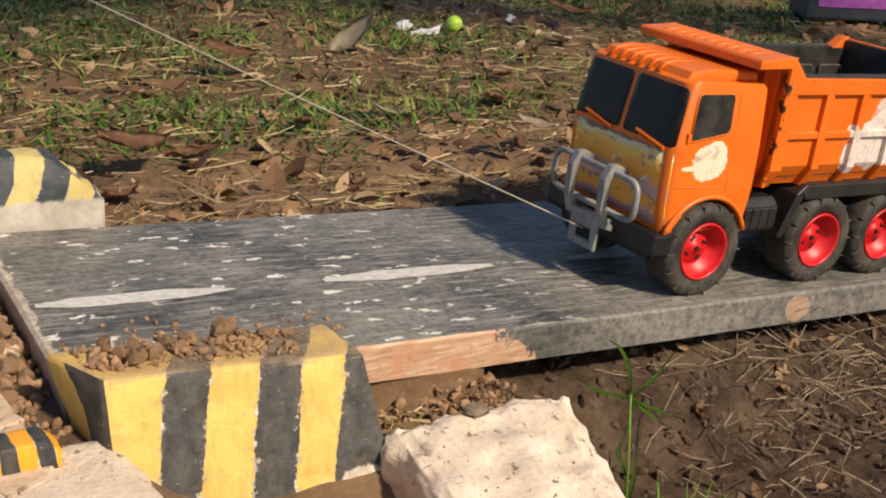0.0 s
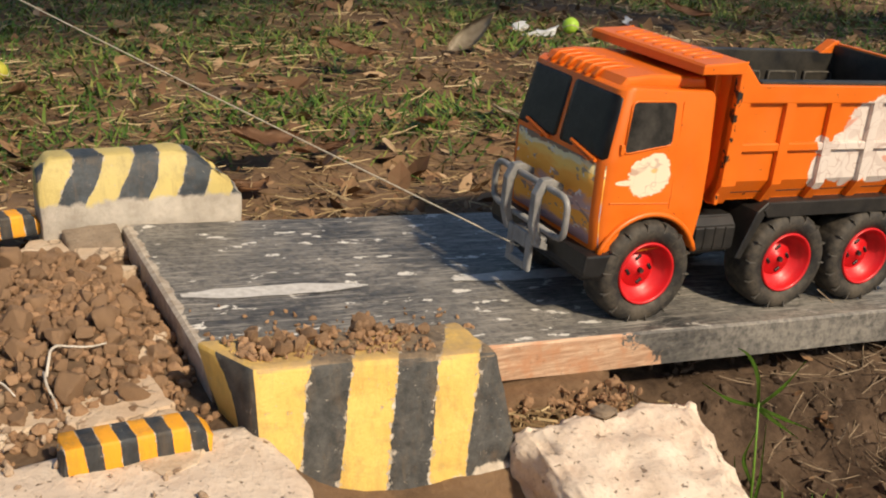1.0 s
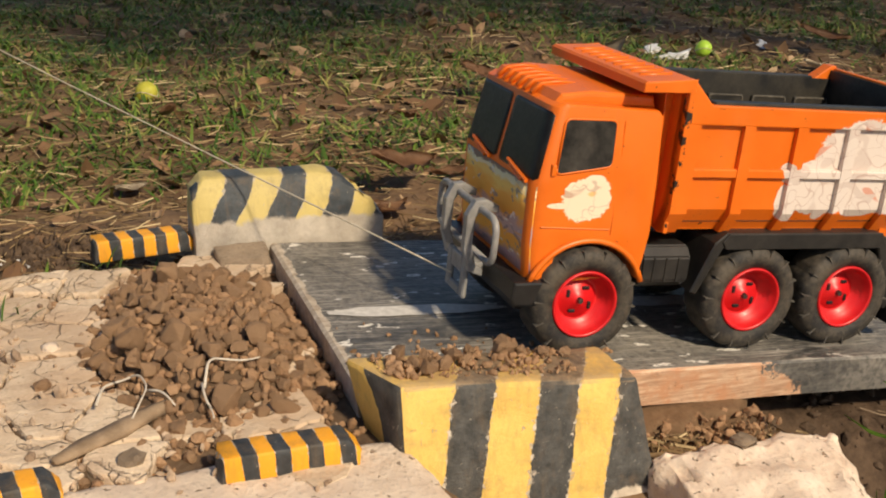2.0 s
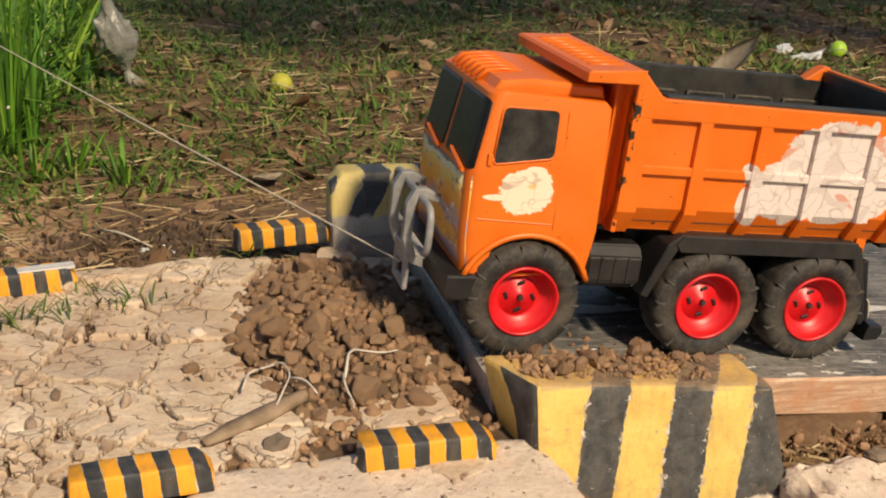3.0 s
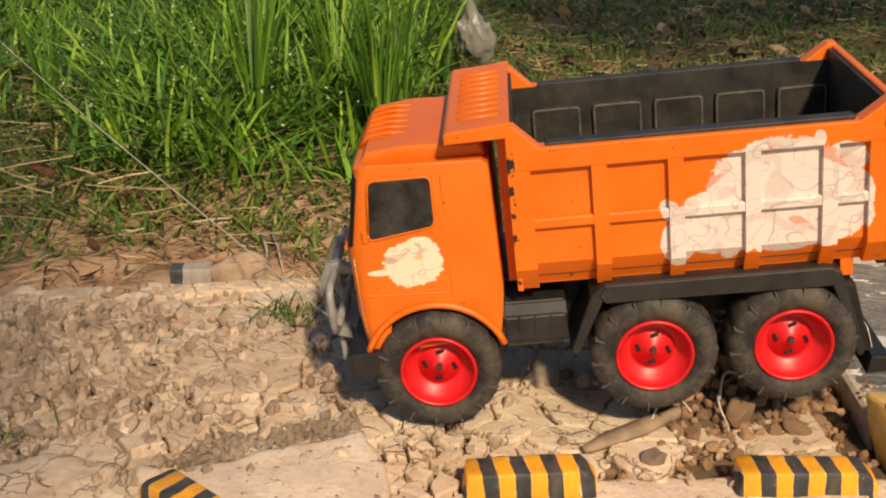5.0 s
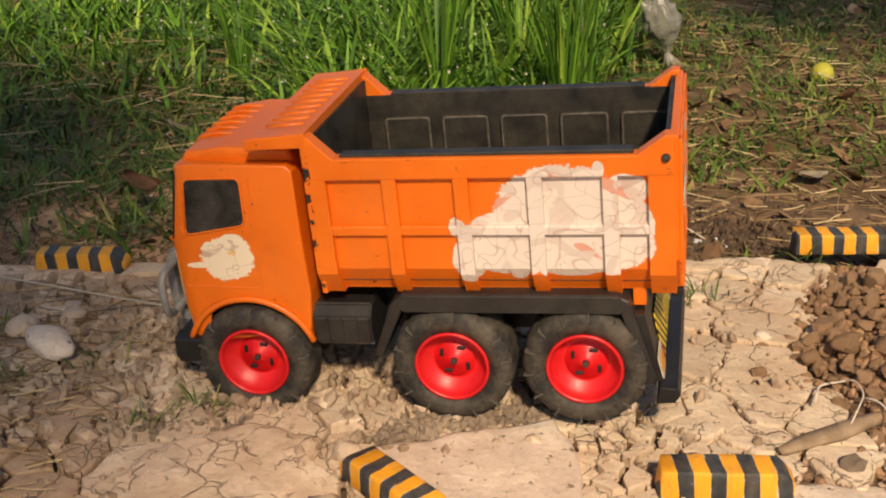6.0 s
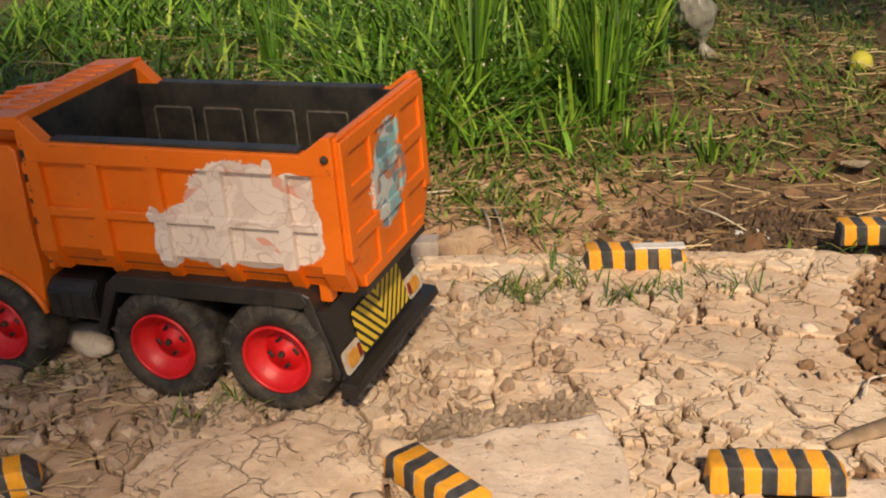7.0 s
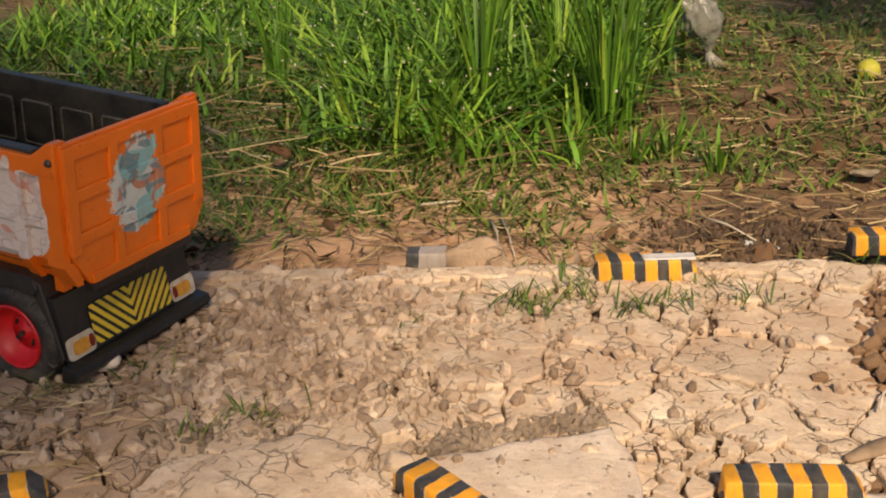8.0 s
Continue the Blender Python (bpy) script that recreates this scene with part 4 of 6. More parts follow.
    # side tanks
    for s in (-1, 1):
        prof = [(0.052, 0.030), (0.052, 0.062), (0.060, 0.0735), (0.080, 0.0735), (0.088, 0.066), (0.088, 0.030)]
        bm = bmesh.new()
        a = [bm.verts.new((0.049, s * y, z)) for z, y in prof]
        b = [bm.verts.new((0.093, s * y, z)) for z, y in prof]
        bm.faces.new(a)
        bm.faces.new(b[::-1])
        for i in range(len(prof)):
            j = (i + 1) % len(prof)
            bm.faces.new((a[i], b[i], b[j], a[j]))
        bmesh.ops.bevel(bm, geom=list(bm.edges), offset=0.0015, segments=2, affect="EDGES")
        tank = part("side_tank", bm, M_GREYPL, truck, "dusty dark grey fuel tank")
        for x in (0.060, 0.071, 0.082):
            part("tank_rib", box(x - 0.0007, x + 0.0007, min(s * 0.0725, s * 0.0744), max(s * 0.0725, s * 0.0744), 0.0605, 0.0795), M_GREYPL, tank)
        part("tank_rivet", lathe([(0.0, s * 0.0752), (0.0012, s * 0.0748), (0.0014, s * 0.0735)], 8), M_FOIL, tank).location = (0.0905, s * -0.0065, 0.057)
        # rear fender with sloping flaps
        ln = [(0.100, 0.050), (0.118, 0.088), (0.125, 0.0955), (0.268, 0.0955), (0.272, 0.091), (0.291, 0.032), (0.295, 0.032), (0.2965, 0.037), (0.279, 0.097), (0.270, 0.1015), (0.120, 0.1015), (0.110, 0.093), (0.094, 0.052)]
        y0, y1 = sorted((s * 0.034, s * 0.0785))
        part("rear_fender", prism(ln, y0, y1, 0.001, 1), M_GREYPL, truck, "dusty dark grey rear fender")
        lip = [(x, z) for x, z in ((0.120, 0.088), (0.273, 0.088), (0.277, 0.0925), (0.273, 0.1012), (0.121, 0.1012), (0.116, 0.094))]
        y0, y1 = sorted((s * 0.0770, s * 0.0800))
        part("fender_lip", prism(lip, y0, y1, 0.0006, 1), M_GREYPL, truck)
    # rear beam with chevron plate
    part("rear_bumper", prism([(0.296, 0.020), (0.309, 0.021), (0.313, 0.027), (0.311, 0.033), (0.299, 0.034)], -0.0835, 0.0835, 0.0015), M_BLACK, truck, "black plastic rear bumper")
    back = prism([(0.286, 0.034), (0.3005, 0.034), (0.2890, 0.086), (0.2800, 0.086)], -0.076, 0.076, 0.001)
    part("rear_panel", back, M_BLACK, truck)
    def rear(y, z, d=0.0008):
        return (0.3005 - 0.0115 * (z - 0.034) / 0.052 + d, y, z)
    quad = [rear(-0.046, 0.037), rear(0.046, 0.037), rear(0.046, 0.070), rear(-0.046, 0.070)]
    quad_pane(quad, 0.0007, M_CHEV, "chevron_plate", truck, "yellow and black chevron plate")
    for s in (-1, 1):
        ys = sorted((s * 0.047, s * 0.077))
        quad_pane([rear(ys[0], 0.035), rear(ys[1], 0.035), rear(ys[1], 0.053), rear(ys[0], 0.053)], 0.0007, M_CREAM, "lamp_sticker", truck, "worn cream tail lamp sticker")
        quad_pane([rear(s * 0.062 - 0.009, 0.038, 0.0016), rear(s * 0.062 + 0.009, 0.038, 0.0016), rear(s * 0.062 + 0.009, 0.049, 0.0016), rear(s * 0.062 - 0.009, 0.049, 0.0016)], 0.0006, M_LAMP, "tail_lamp", truck, "amber tail lamp")
        quad_pane([rear(s * 0.051 - 0.003, 0.039, 0.0018), rear(s * 0.051 + 0.003, 0.039, 0.0018), rear(s * 0.051 + 0.003, 0.049, 0.0018), rear(s * 0.051 - 0.003, 0.049, 0.0018)], 0.0006, M_LAMPR, "tail_lamp", truck, "dull red tail lamp")
    # load bed
    X0, X1, ZB, ZR = 0.061, 0.311, 0.101, 0.2035
    bed = part("load_bed", box(X0 + 0.002, X1 - 0.004, -0.066, 0.066, ZB, ZB + 0.009, 0.002), M_BED, truck, "orange tipper bed with a torn white sticker")
    for s in (-1, 1):
        wall = [(0.0765, ZR), (0.0765, 0.121), (0.0650, ZB), (0.0590, ZB), (0.0700, 0.121), (0.0700, ZR)]
        bm = bmesh.new()
        a = [bm.verts.new((X0, s * y, z)) for y, z in wall]
        b = [bm.verts.new((X1 - 0.003, s * y, z)) for y, z in wall]
        bm.faces.new(a)
        bm.faces.new(b[::-1])
        for i in range(6):
            j = (i + 1) % 6
            bm.faces.new((a[i], b[i], b[j], a[j]))
        part("side_wall", bm, M_BED, bed)
        y0, y1 = sorted((s * 0.0690, s * 0.0815))
        # rim, raised at both ends
        rim = [(X0, 0.189), (X1, 0.189), (X1, 0.2165), (X1 - 0.006, 0.2165), (X1 - 0.024, ZR), (X0 + 0.022, ZR + 0.001), (X0 + 0.006, 0.2205), (X0, 0.2205)]
        part("rim_rail", prism(rim, y0, y1, 0.0012), M_BED, bed)
        def rib(x0, x1, z0, z1, name="rib"):
            ya, yb = sorted((s * 0.0755, s * 0.0806))
            part(name, box(x0, x1, ya, yb, z0, z1, 0.0012, 1), M_BED, bed)
        rib(X0, X1, 0.147, 0.1545, "cross_rib")
        edges = [X0 + 0.0105 + i * 0.0496 for i in range(6)]
        for i in range(6):
            xa = edges[i] - (0.0105 if i == 0 else 0.0055)
            xb = edges[i] + (0.0045 if i < 5 else 0.0)
            if i == 5:
                xa, xb = X1 - 0.017, X1
            bm = bmesh.new()
            o, m_, i_ = s * 0.0812, s * 0.0700, s * 0.0640
            pr = [(o, 0.190), (o, 0.1185), (m_, ZB - 0.001), (i_, ZB - 0.001), (i_ + s * 0.004, 0.121), (s * 0.0755, 0.121), (s * 0.0755, 0.190)]
            a = [bm.verts.new((xa, y, z)) for y, z in pr]
            b = [bm.verts.new((xb, y, z)) for y, z in pr]
            bm.faces.new(a)
            bm.faces.new(b[::-1])
            for q in range(len(pr)):
                w = (q + 1) % len(pr)
                bm.faces.new((a[q], b[q], b[w], a[w]))
            part("post_rib", bm, M_BED, bed)
        # inner liner with raised pads
        yl = sorted((s * 0.0690, s * 0.0700))
        liner = part("liner", box(X0 + 0.004, X1 - 0.005, yl[0] - (0.002 if s > 0 else 0), yl[1] + (0.002 if s < 0 else 0), ZB + 0.008, ZR + 0.0008), M_LINER, bed, "scuffed dark grey inner wall")
        for i in range(5):
            xa = X0 + 0.020 + i * 0.0465
            ya, yb = sorted((s * 0.0685, s * 0.0640))
            part("pad", box(xa, xa + 0.037, ya, yb, 0.146, 0.187, 0.0018, 2), M_LINER, liner)
            yw = s * 0.0641
            worn = [(xa + 0.001, yw, 0.147), (xa + 0.036, yw, 0.147), (xa + 0.036, yw, 0.186), (xa + 0.001, yw, 0.186)]
            part("worn_edge", tube(rounded_path(worn, 0.003, 3), 0.0011, 6), M_WORN, liner, "pale worn pad edge")
            part("pad", box(xa, xa + 0.037, ya, yb, 0.112, 0.138, 0.0018, 2), M_LINER, liner)
        yc = sorted((s * 0.0672, s * 0.0778))
        part("liner_cap", box(X0 + 0.026, X1 - 0.026, yc[0], yc[1], ZR - 0.001, ZR + 0.0028, 0.0008, 1), M_LINER, bed, "dusty dark grey top edge")
    part("liner_floor", box(X0 + 0.004, X1 - 0.005, -0.067, 0.067, ZB + 0.009, ZB + 0.0105), M_LINER, bed, "scuffed dark grey bed floor")
    part("front_wall", box(X0, X0 + 0.004, -0.0765, 0.0765, ZB, 0.2195, 0.001), M_BED, bed)
    part("front_liner", box(X0 + 0.0042, X0 + 0.0062, -0.069, 0.069, ZB + 0.009, 0.2170), M_LINER, bed, "scuffed dark grey inner wall")
    for s in (-1, 1):
        part("front_post", box(X0 - 0.006, X0 + 0.001, s * 0.052 - 0.006, s * 0.052 + 0.006, ZB, 0.212, 0.001), M_BED, bed)
    # cab shield with ridges
    sh = prism([(0.0215, 0.2120), (0.0215, 0.2185), (0.0235, 0.2205), (X0 + 0.004, 0.2230), (X0 + 0.004, 0.2185), (0.0280, 0.2155), (0.0275, 0.2120)], -0.0815, 0.0815, 0.0012)
    shield = part("cab_shield", sh, M_ORANGE, bed, "ridged orange cab shield")
    for i in range(9):
        y = -0.056 + i * 0.014
        part("ridge", tube([(0.030, y, 0.2203), (X0 - 0.003, y, 0.2220)], 0.0021, 6), M_ORANGE, shield, smooth=True)
    for s in (-1, 1):
        y0, y1 = sorted((s * 0.0800, s * 0.0818))
        part("shield_cheek", prism([(0.0215, 0.2120), (0.0215, 0.2190), (X0 + 0.005, 0.2235), (X0 + 0.005, 0.2130)], y0, y1, 0.0006, 1), M_ORANGE, shield)
    # tailgate
    gate = [(-0.0770, 0.2145), (-0.0770, 0.128), (-0.058, 0.0985), (0.058, 0.0985), (0.0770, 0.128), (0.0770, 0.2145)]
    bm = bmesh.new()
    a = [bm.verts.new((X1 - 0.003, y, z)) for y, z in gate]
    b = [bm.verts.new((X1 + 0.0025, y, z)) for y, z in gate]
    bm.faces.new(a)
    bm.faces.new(b[::-1])
    for i in range(6):
        j = (i + 1) % 6
        bm.faces.new((a[i], b[i], b[j], a[j]))
    bmesh.ops.bevel(bm, geom=list(bm.edges), offset=0.0008, segments=1, affect="EDGES")
    tg = part("tailgate", bm, M_GATE, truck, "orange tailgate with a torn teal sticker")
    for y, w in ((-0.0715, 0.0055), (-0.0255, 0.005), (0.0255, 0.005), (0.0715, 0.0055)):
        lo = 0.126 if abs(y) > 0.06 else 0.104
        part("gate_rib", box(X1 + 0.002, X1 + 0.0050, y - w, y + w, lo, 0.212, 0.0013, 2), M_GATE, tg)
    for z, w, half in ((0.1035, 0.0045, 0.058), (0.1385, 0.005, 0.0765), (0.1730, 0.005, 0.0765), (0.2065, 0.0055, 0.0765)):
        part("gate_rib", box(X1 + 0.002, X1 + 0.0049, -half, half, z - w, z + w, 0.0013, 2), M_GATE, tg)
    part("gate_sill", box(X1 - 0.004, X1 + 0.004, -0.060, 0.060, 0.0925, 0.0985, 0.001), M_BLACK, tg, "chipped black lower edge")
    part("gate_liner", box(X1 - 0.0062, X1 - 0.0036, -0.069, 0.069, ZB + 0.009, 0.2125), M_LINER, tg, "scuffed dark grey inner wall")
    for s in (-1, 1):
        part("hinge_bolt", lathe([(0.0, s * 0.0845), (0.0020, s * 0.0842), (0.0030, s * 0.0825), (0.0030, s * 0.0800)], 10), M_BOLT, bed, "steel hinge bolt").location = (X1 - 0.0055, 0, 0.2015)
        part("hinge_foot", box(0.281, 0.290, s * 0.060 - 0.005, s * 0.060 + 0.005, 0.088, 0.102, 0.001), M_BED, bed)
    return truck, wheels


truck, wheels = build_truck()


def build_string():
    pts = [(0, 1.7 * i / 24, -0.010 * math.sin(math.pi * i / 24)) for i in range(25)]
    ob = part("tow_string", tube(pts, 0.00075, 6), M_TOW, smooth=True)
    return tagged(ob, "thin pale nylon string tied to the toy truck's bumper", "string")


tow = build_string()


# ---- mud heap ----
def rest(x, y):
    return ground_z(x, y)


def build_heap():
    heap = tagged(new("mud_heap"), "heap of crumbly brown dry mud clods before the board", "mud heap")
    rng = random.Random(11)
    shapes = [mesh_of(clod_shape(3 + k), "clod", M_MUD, k % 4 == 0) for k in range(14)]
    spots, tries = [], 0
    extra_v, extra_f = [], []
    small = [clod_shape(50 + k, 2) for k in range(5)]
    small = [([v.co.copy() for v in b.verts], [[v.index for v in fc.verts] for fc in b.faces]) for b in small]
    while len(spots) < 620 and tries < 30000:
        tries += 1
        x, y = rng.uniform(-0.215, 0.0), rng.uniform(-0.125, 0.265)
        h = heap_height(x, y)
        if h < 0.006 and rng.random() > 0.05:
            continue
        s = rng.choice((0.0055, 0.007, 0.0085, 0.010, 0.0125)) * (0.75 + 0.45 * rng.random()) * (1.0 if h > 0.006 else 0.6)
        if any((x - a) ** 2 + (y - b) ** 2 < (0.66 * (s + c)) ** 2 for a, b, c in spots):
            continue
        if x > -0.004 - s or (y < -0.105 and x > -0.13):
            continue
        spots.append((x, y, s))
        m = pose(x, y, rest(x, y) + rng.uniform(0.3, 0.75) * s, rng.uniform(0, 360), rng.uniform(0, 360), rng.uniform(0, 360)) @ Matrix.Scale(s, 4)
        if len(spots) <= 300:
            ob = new("clod", rng.choice(shapes))
            ob.parent = heap
            ob.matrix_world = m
        else:
            vs, fs = rng.choice(small)
            n0 = len(extra_v)
            extra_v += [m @ c for c in vs]
            extra_f += [[n0 + i for i in q] for q in fs]
    tagged(raw("loose_soil", extra_v, extra_f, M_MUDS, heap), kind="stuff")
    bm_v, bm_f = [], []
    base = lump((1, 0.9, 0.8), 40, 0.5, 1, 1.5)
    base.verts.ensure_lookup_table()
    bv = [v.co.copy() for v in base.verts]
    bf = [[v.index for v in fc.verts] for fc in base.faces]
    base.free()
    for _ in range(1500):
        a, r = rng.uniform(0, 6.283), rng.random() ** 0.7
        x, y = HEAP[0] + 0.15 * r * math.cos(a), HEAP[1] + 0.235 * r * math.sin(a)
        if x > 0.0 or (heap_height(x, y) < 0.002 and rng.random() > 0.35):
            continue
        s = rng.uniform(0.0014, 0.0055)
        m = pose(x, y, rest(x, y) + 0.4 * s, rng.uniform(0, 360), rng.uniform(0, 360), 0)
        n0 = len(bm_v)
        bm_v += [m @ (c * s) for c in bv]
        bm_f += [[n0 + i for i in q] for q in bf]
    crumbs = raw("soil_rubble", bm_v, bm_f, M_MUDS, heap)
    tagged(crumbs, kind="stuff")
    return shapes, bv, bf


clods, pebble_v, pebble_f = build_heap()


def scatter(name, places, material, parent=None, label="", category=""):
    """Many small stones as one object; places: x, y, z, size."""
    rng = random.Random(len(places))
    vs, fs = [], []
    for x, y, z, s in places:
        m = pose(x, y, z, rng.uniform(0, 360), rng.uniform(0, 360), rng.uniform(0, 360)) @ Matrix.Diagonal((1, rng.uniform(0.6, 1), rng.uniform(0.5, 0.9), 1))
        n0 = len(vs)
        vs += [m @ (c * s) for c in pebble_v]
        fs += [[n0 + i for i in q] for q in pebble_f]
    ob = raw(name, vs, fs, material, parent)
    return tagged(ob, label, category, kind="stuff")


def loose_clods():
    """Crumbled mud lying on the kerb block and the board's near edge."""
    rng = random.Random(5)
    for x, y, s in ((0.030, -0.098, 0.008), (0.041, -0.090, 0.008), (0.050, -0.102, 0.0085), (0.024, -0.082, 0.009), (0.062, -0.088, 0.008), (0.056, -0.094, 0.006), (0.044, -0.101, 0.006), (0.070, -0.092, 0.006), (0.102, -0.078, 0.007), (0.107, -0.075, 0.011), (0.112, -0.073, 0.007), (0.118, -0.080, 0.006), (0.134, -0.083, 0.006), (0.150, -0.085, 0.006), (0.078, -0.080, 0.007), (0.036, -0.108, 0.008)):
        top = 0.044 - 0.1 * max(0.0, x - 0.011)
        ob = new("clod", rng.choice(clods))
        ob.matrix_world = pose(x, y, top + 0.45 * s, rng.uniform(0, 360), rng.uniform(0, 360), 0) @ Matrix.Scale(s, 4)
        tagged(ob, "crumbled brown mud clod on the striped kerb block", "clod", "clods on the kerb block")
    spots = []
    for _ in range(230):
        x, y = rng.uniform(0.0, 0.22), rng.gauss(-0.035, 0.03)
        if -0.062 < y < 0.09:
            spots.append((x, y, deck_z(x) + 0.001, rng.uniform(0.0008, 0.0034)))
    for _ in range(330):
        x, y = rng.uniform(0.005, 0.15), rng.uniform(-0.115, -0.072)
        spots.append((x, y, 0.0445 - 0.1 * max(0.0, x - 0.011), 0.0008 + 0.0042 * rng.random() ** 2))
    scatter("mud_crumbs", spots, M_MUDS, label="brown mud crumbs strewn on board and block", category="crumbs")


loose_clods()


# ---- cracked clay plates ----
def cell(seed, others):
    """The part of a square round seed that is nearer to it than to any of the others."""
    poly = [seed + Vector(p) * 0.12 for p in ((-1, -1), (1, -1), (1, 1), (-1, 1))]
    for o in others:
        mid, d = (seed + o) / 2, o - seed
        out = []
        for i, p in enumerate(poly):
            q = poly[(i + 1) % len(poly)]
            a, b = (p - mid).dot(d), (q - mid).dot(d)
            if a <= 0:
                out.append(p)
            if a * b < 0:
                out.append(p + (q - p) * (a / (a - b)))
        poly = out
        if len(poly) < 3:
            return []
    return poly


def warp(p):
    return p + Vector((noise.noise(Vector((p.x * 38, p.y * 38, 1))), noise.noise(Vector((p.x * 38, p.y * 38, 9))))) * 0.0065 + Vector((noise.noise(Vector((p.x * 120, p.y * 120, 2))), noise.noise(Vector((p.x * 120, p.y * 120, 4))))) * 0.0022


def in_gravel(x, y):
    gx, gy = (x + 0.60) / 0.17, (y - 0.02) / 0.13
    return gx * gx + gy * gy + 0.5 * fbm(x, y, 12, 8) < 0.9


def build_plates():
    rng = random.Random(21)
    seeds, tries = [], 0
    while tries < 9000 and len(seeds) < 620:
        tries += 1
        x, y = rng.uniform(-1.15, 0.01), rng.uniform(-0.36, 0.30)
        if y > ledge(x) + 0.02:
            continue
        r = 0.015 + 0.050 * max(0.0, min(1.0, 0.5 + 0.8 * fbm(x, y, 5, 6)))
        if in_gravel(x, y):
            r *= 0.55
        if x < -0.72:
            r *= 0.62
        if all((x - s.x) ** 2 + (y - s.y) ** 2 > r * r for s in seeds):
            seeds.append(Vector((x, y)))
    made, rest_v, rest_f, crumbs = 0, [], [], []
    for s in seeds:
        if s.y > ledge(s.x) - 0.004 or s.x > -0.012:
            continue
        if -0.25 < s.x and s.y < -0.118:
            continue
        near = sorted((o for o in seeds if o is not s), key=lambda o: (o - s).length_squared)[:18]
        poly = cell(s, near)
        if len(poly) < 3:
            continue
        ring = []
        for i, p in enumerate(poly):
            q = poly[(i + 1) % len(poly)]
            n = max(1, int((q - p).length / 0.008))
            ring += [p + (q - p) * (k / n) for k in range(n)]
        c = sum(ring, Vector((0, 0))) / len(ring)
        size = max((p - c).length for p in ring)
        gap = rng.choice((0.0005, 0.0009, 0.0016, 0.0028, 0.0050))
        ring = [p + (c - p).normalized() * min(gap, 0.3 * (c - p).length) for p in ring]
        ring = [warp(p) for p in ring]
        ring = [p if p.y < ledge(p.x) else Vector((p.x, ledge(p.x))) for p in ring]
        c = sum(ring, Vector((0, 0))) / len(ring)
        steep = 0.045 * min(1.0, 0.020 / size)
        tilt = Vector((rng.gauss(0, steep), rng.gauss(0, steep)))
        lift = max(-0.0012, min(0.0045, rng.gauss(0.0006, 0.0019))) + (0.002 if s.y > ledge(s.x) - 0.05 else 0) + (0.0024 if in_gravel(s.x, s.y) else 0)
        vs = []
        for k, z in ((1.0, -0.012), (1.0, -0.0024), (0.972, -0.0004), (0.90, 0.0)):
            for p in ring:
                w = c + (p - c) * k
                up = lift + tilt.dot(w - c) + 0.0012 * noise.noise(Vector((w.x * 60, w.y * 60, 3)))
                vs.append((w.x, w.y, (z + up if z > -0.01 else z)))
        n = len(ring)
        fs = []
        for r0 in (0, n, 2 * n):
            for i in range(n):
                j = (i + 1) % n
                fs.append((r0 + i, r0 + j, r0 + n + j, r0 + n + i))
        mid = len(vs)
        vs.append((c.x, c.y, lift + 0.0008 * rng.random()))
        fs += [(3 * n + i, 3 * n + (i + 1) % n, mid) for i in range(n)]
        for p in ring:
            if rng.random() < 0.30:
                crumbs.append((p.x + rng.gauss(0, 0.002), p.y + rng.gauss(0, 0.002), -0.002 + 0.003 * rng.random(), 0.0009 + 0.0036 * rng.random() ** 2.2))
        if made < 290 and s.x > -0.95 and s.y > -0.27 and size > 0.012:
            ob = raw("clay_plate", vs, fs, M_CLAY if s.x > -0.70 + 0.1 * noise.noise(Vector((s.x * 9, s.y * 9, 0))) else M_BROWNCLAY, ground)
            made += 1
        else:
            n0 = len(rest_v)
            rest_v += vs
            rest_f += [tuple(n0 + i for i in f) for f in fs]
    tagged(raw("clay_crust", rest_v, rest_f, M_CLAY, ground), kind="stuff")
    rubble = []
    for _ in range(420):
        t = rng.random()
        x, y = -0.492 + 0.118 * t + rng.gauss(0, 0.006), -0.115 + 0.055 * t + rng.gauss(0.004, 0.007)
        s = 0.0015 + 0.0055 * rng.random() ** 2
        rubble.append((x, y, 0.001 + 0.3 * s, s))
    for _ in range(120):
        x, y = rng.gauss(-0.64, 0.03), rng.gauss(-0.11, 0.012)
        rubble.append((x, y, 0.002, rng.uniform(0.002, 0.006)))
    scatter("rubble", rubble, M_GREYST, label="dark grey-brown rubble along the pale slab", category="rubble")
    spots = []
    for _ in range(7000):
        x, y = rng.gauss(-0.62, 0.16), rng.gauss(0.01, 0.12)
        if y < ledge(x) - 0.005 and x < -0.2 and (in_gravel(x, y) or rng.random() < 0.3):
            s = 0.0011 + 0.0085 * rng.random() ** 4.0
            spots.append((x, y, 0.0005 + 0.4 * s, s))
    for _ in range(900):
        x, y = rng.uniform(-1.1, -0.02), rng.uniform(-0.34, 0.26)
        if y < ledge(x) - 0.004:
            s = 0.001 + 0.004 * rng.random() ** 2.5
            spots.append((x, y, 0.0005, s))
    spots += [q for q in crumbs if q[1] < ledge(q[0]) - 0.003 and q[0] < -0.02]
    scatter("gravel", spots, M_PEB, label="pale gravel and clay crumbs on the cracked ground", category="gravel")


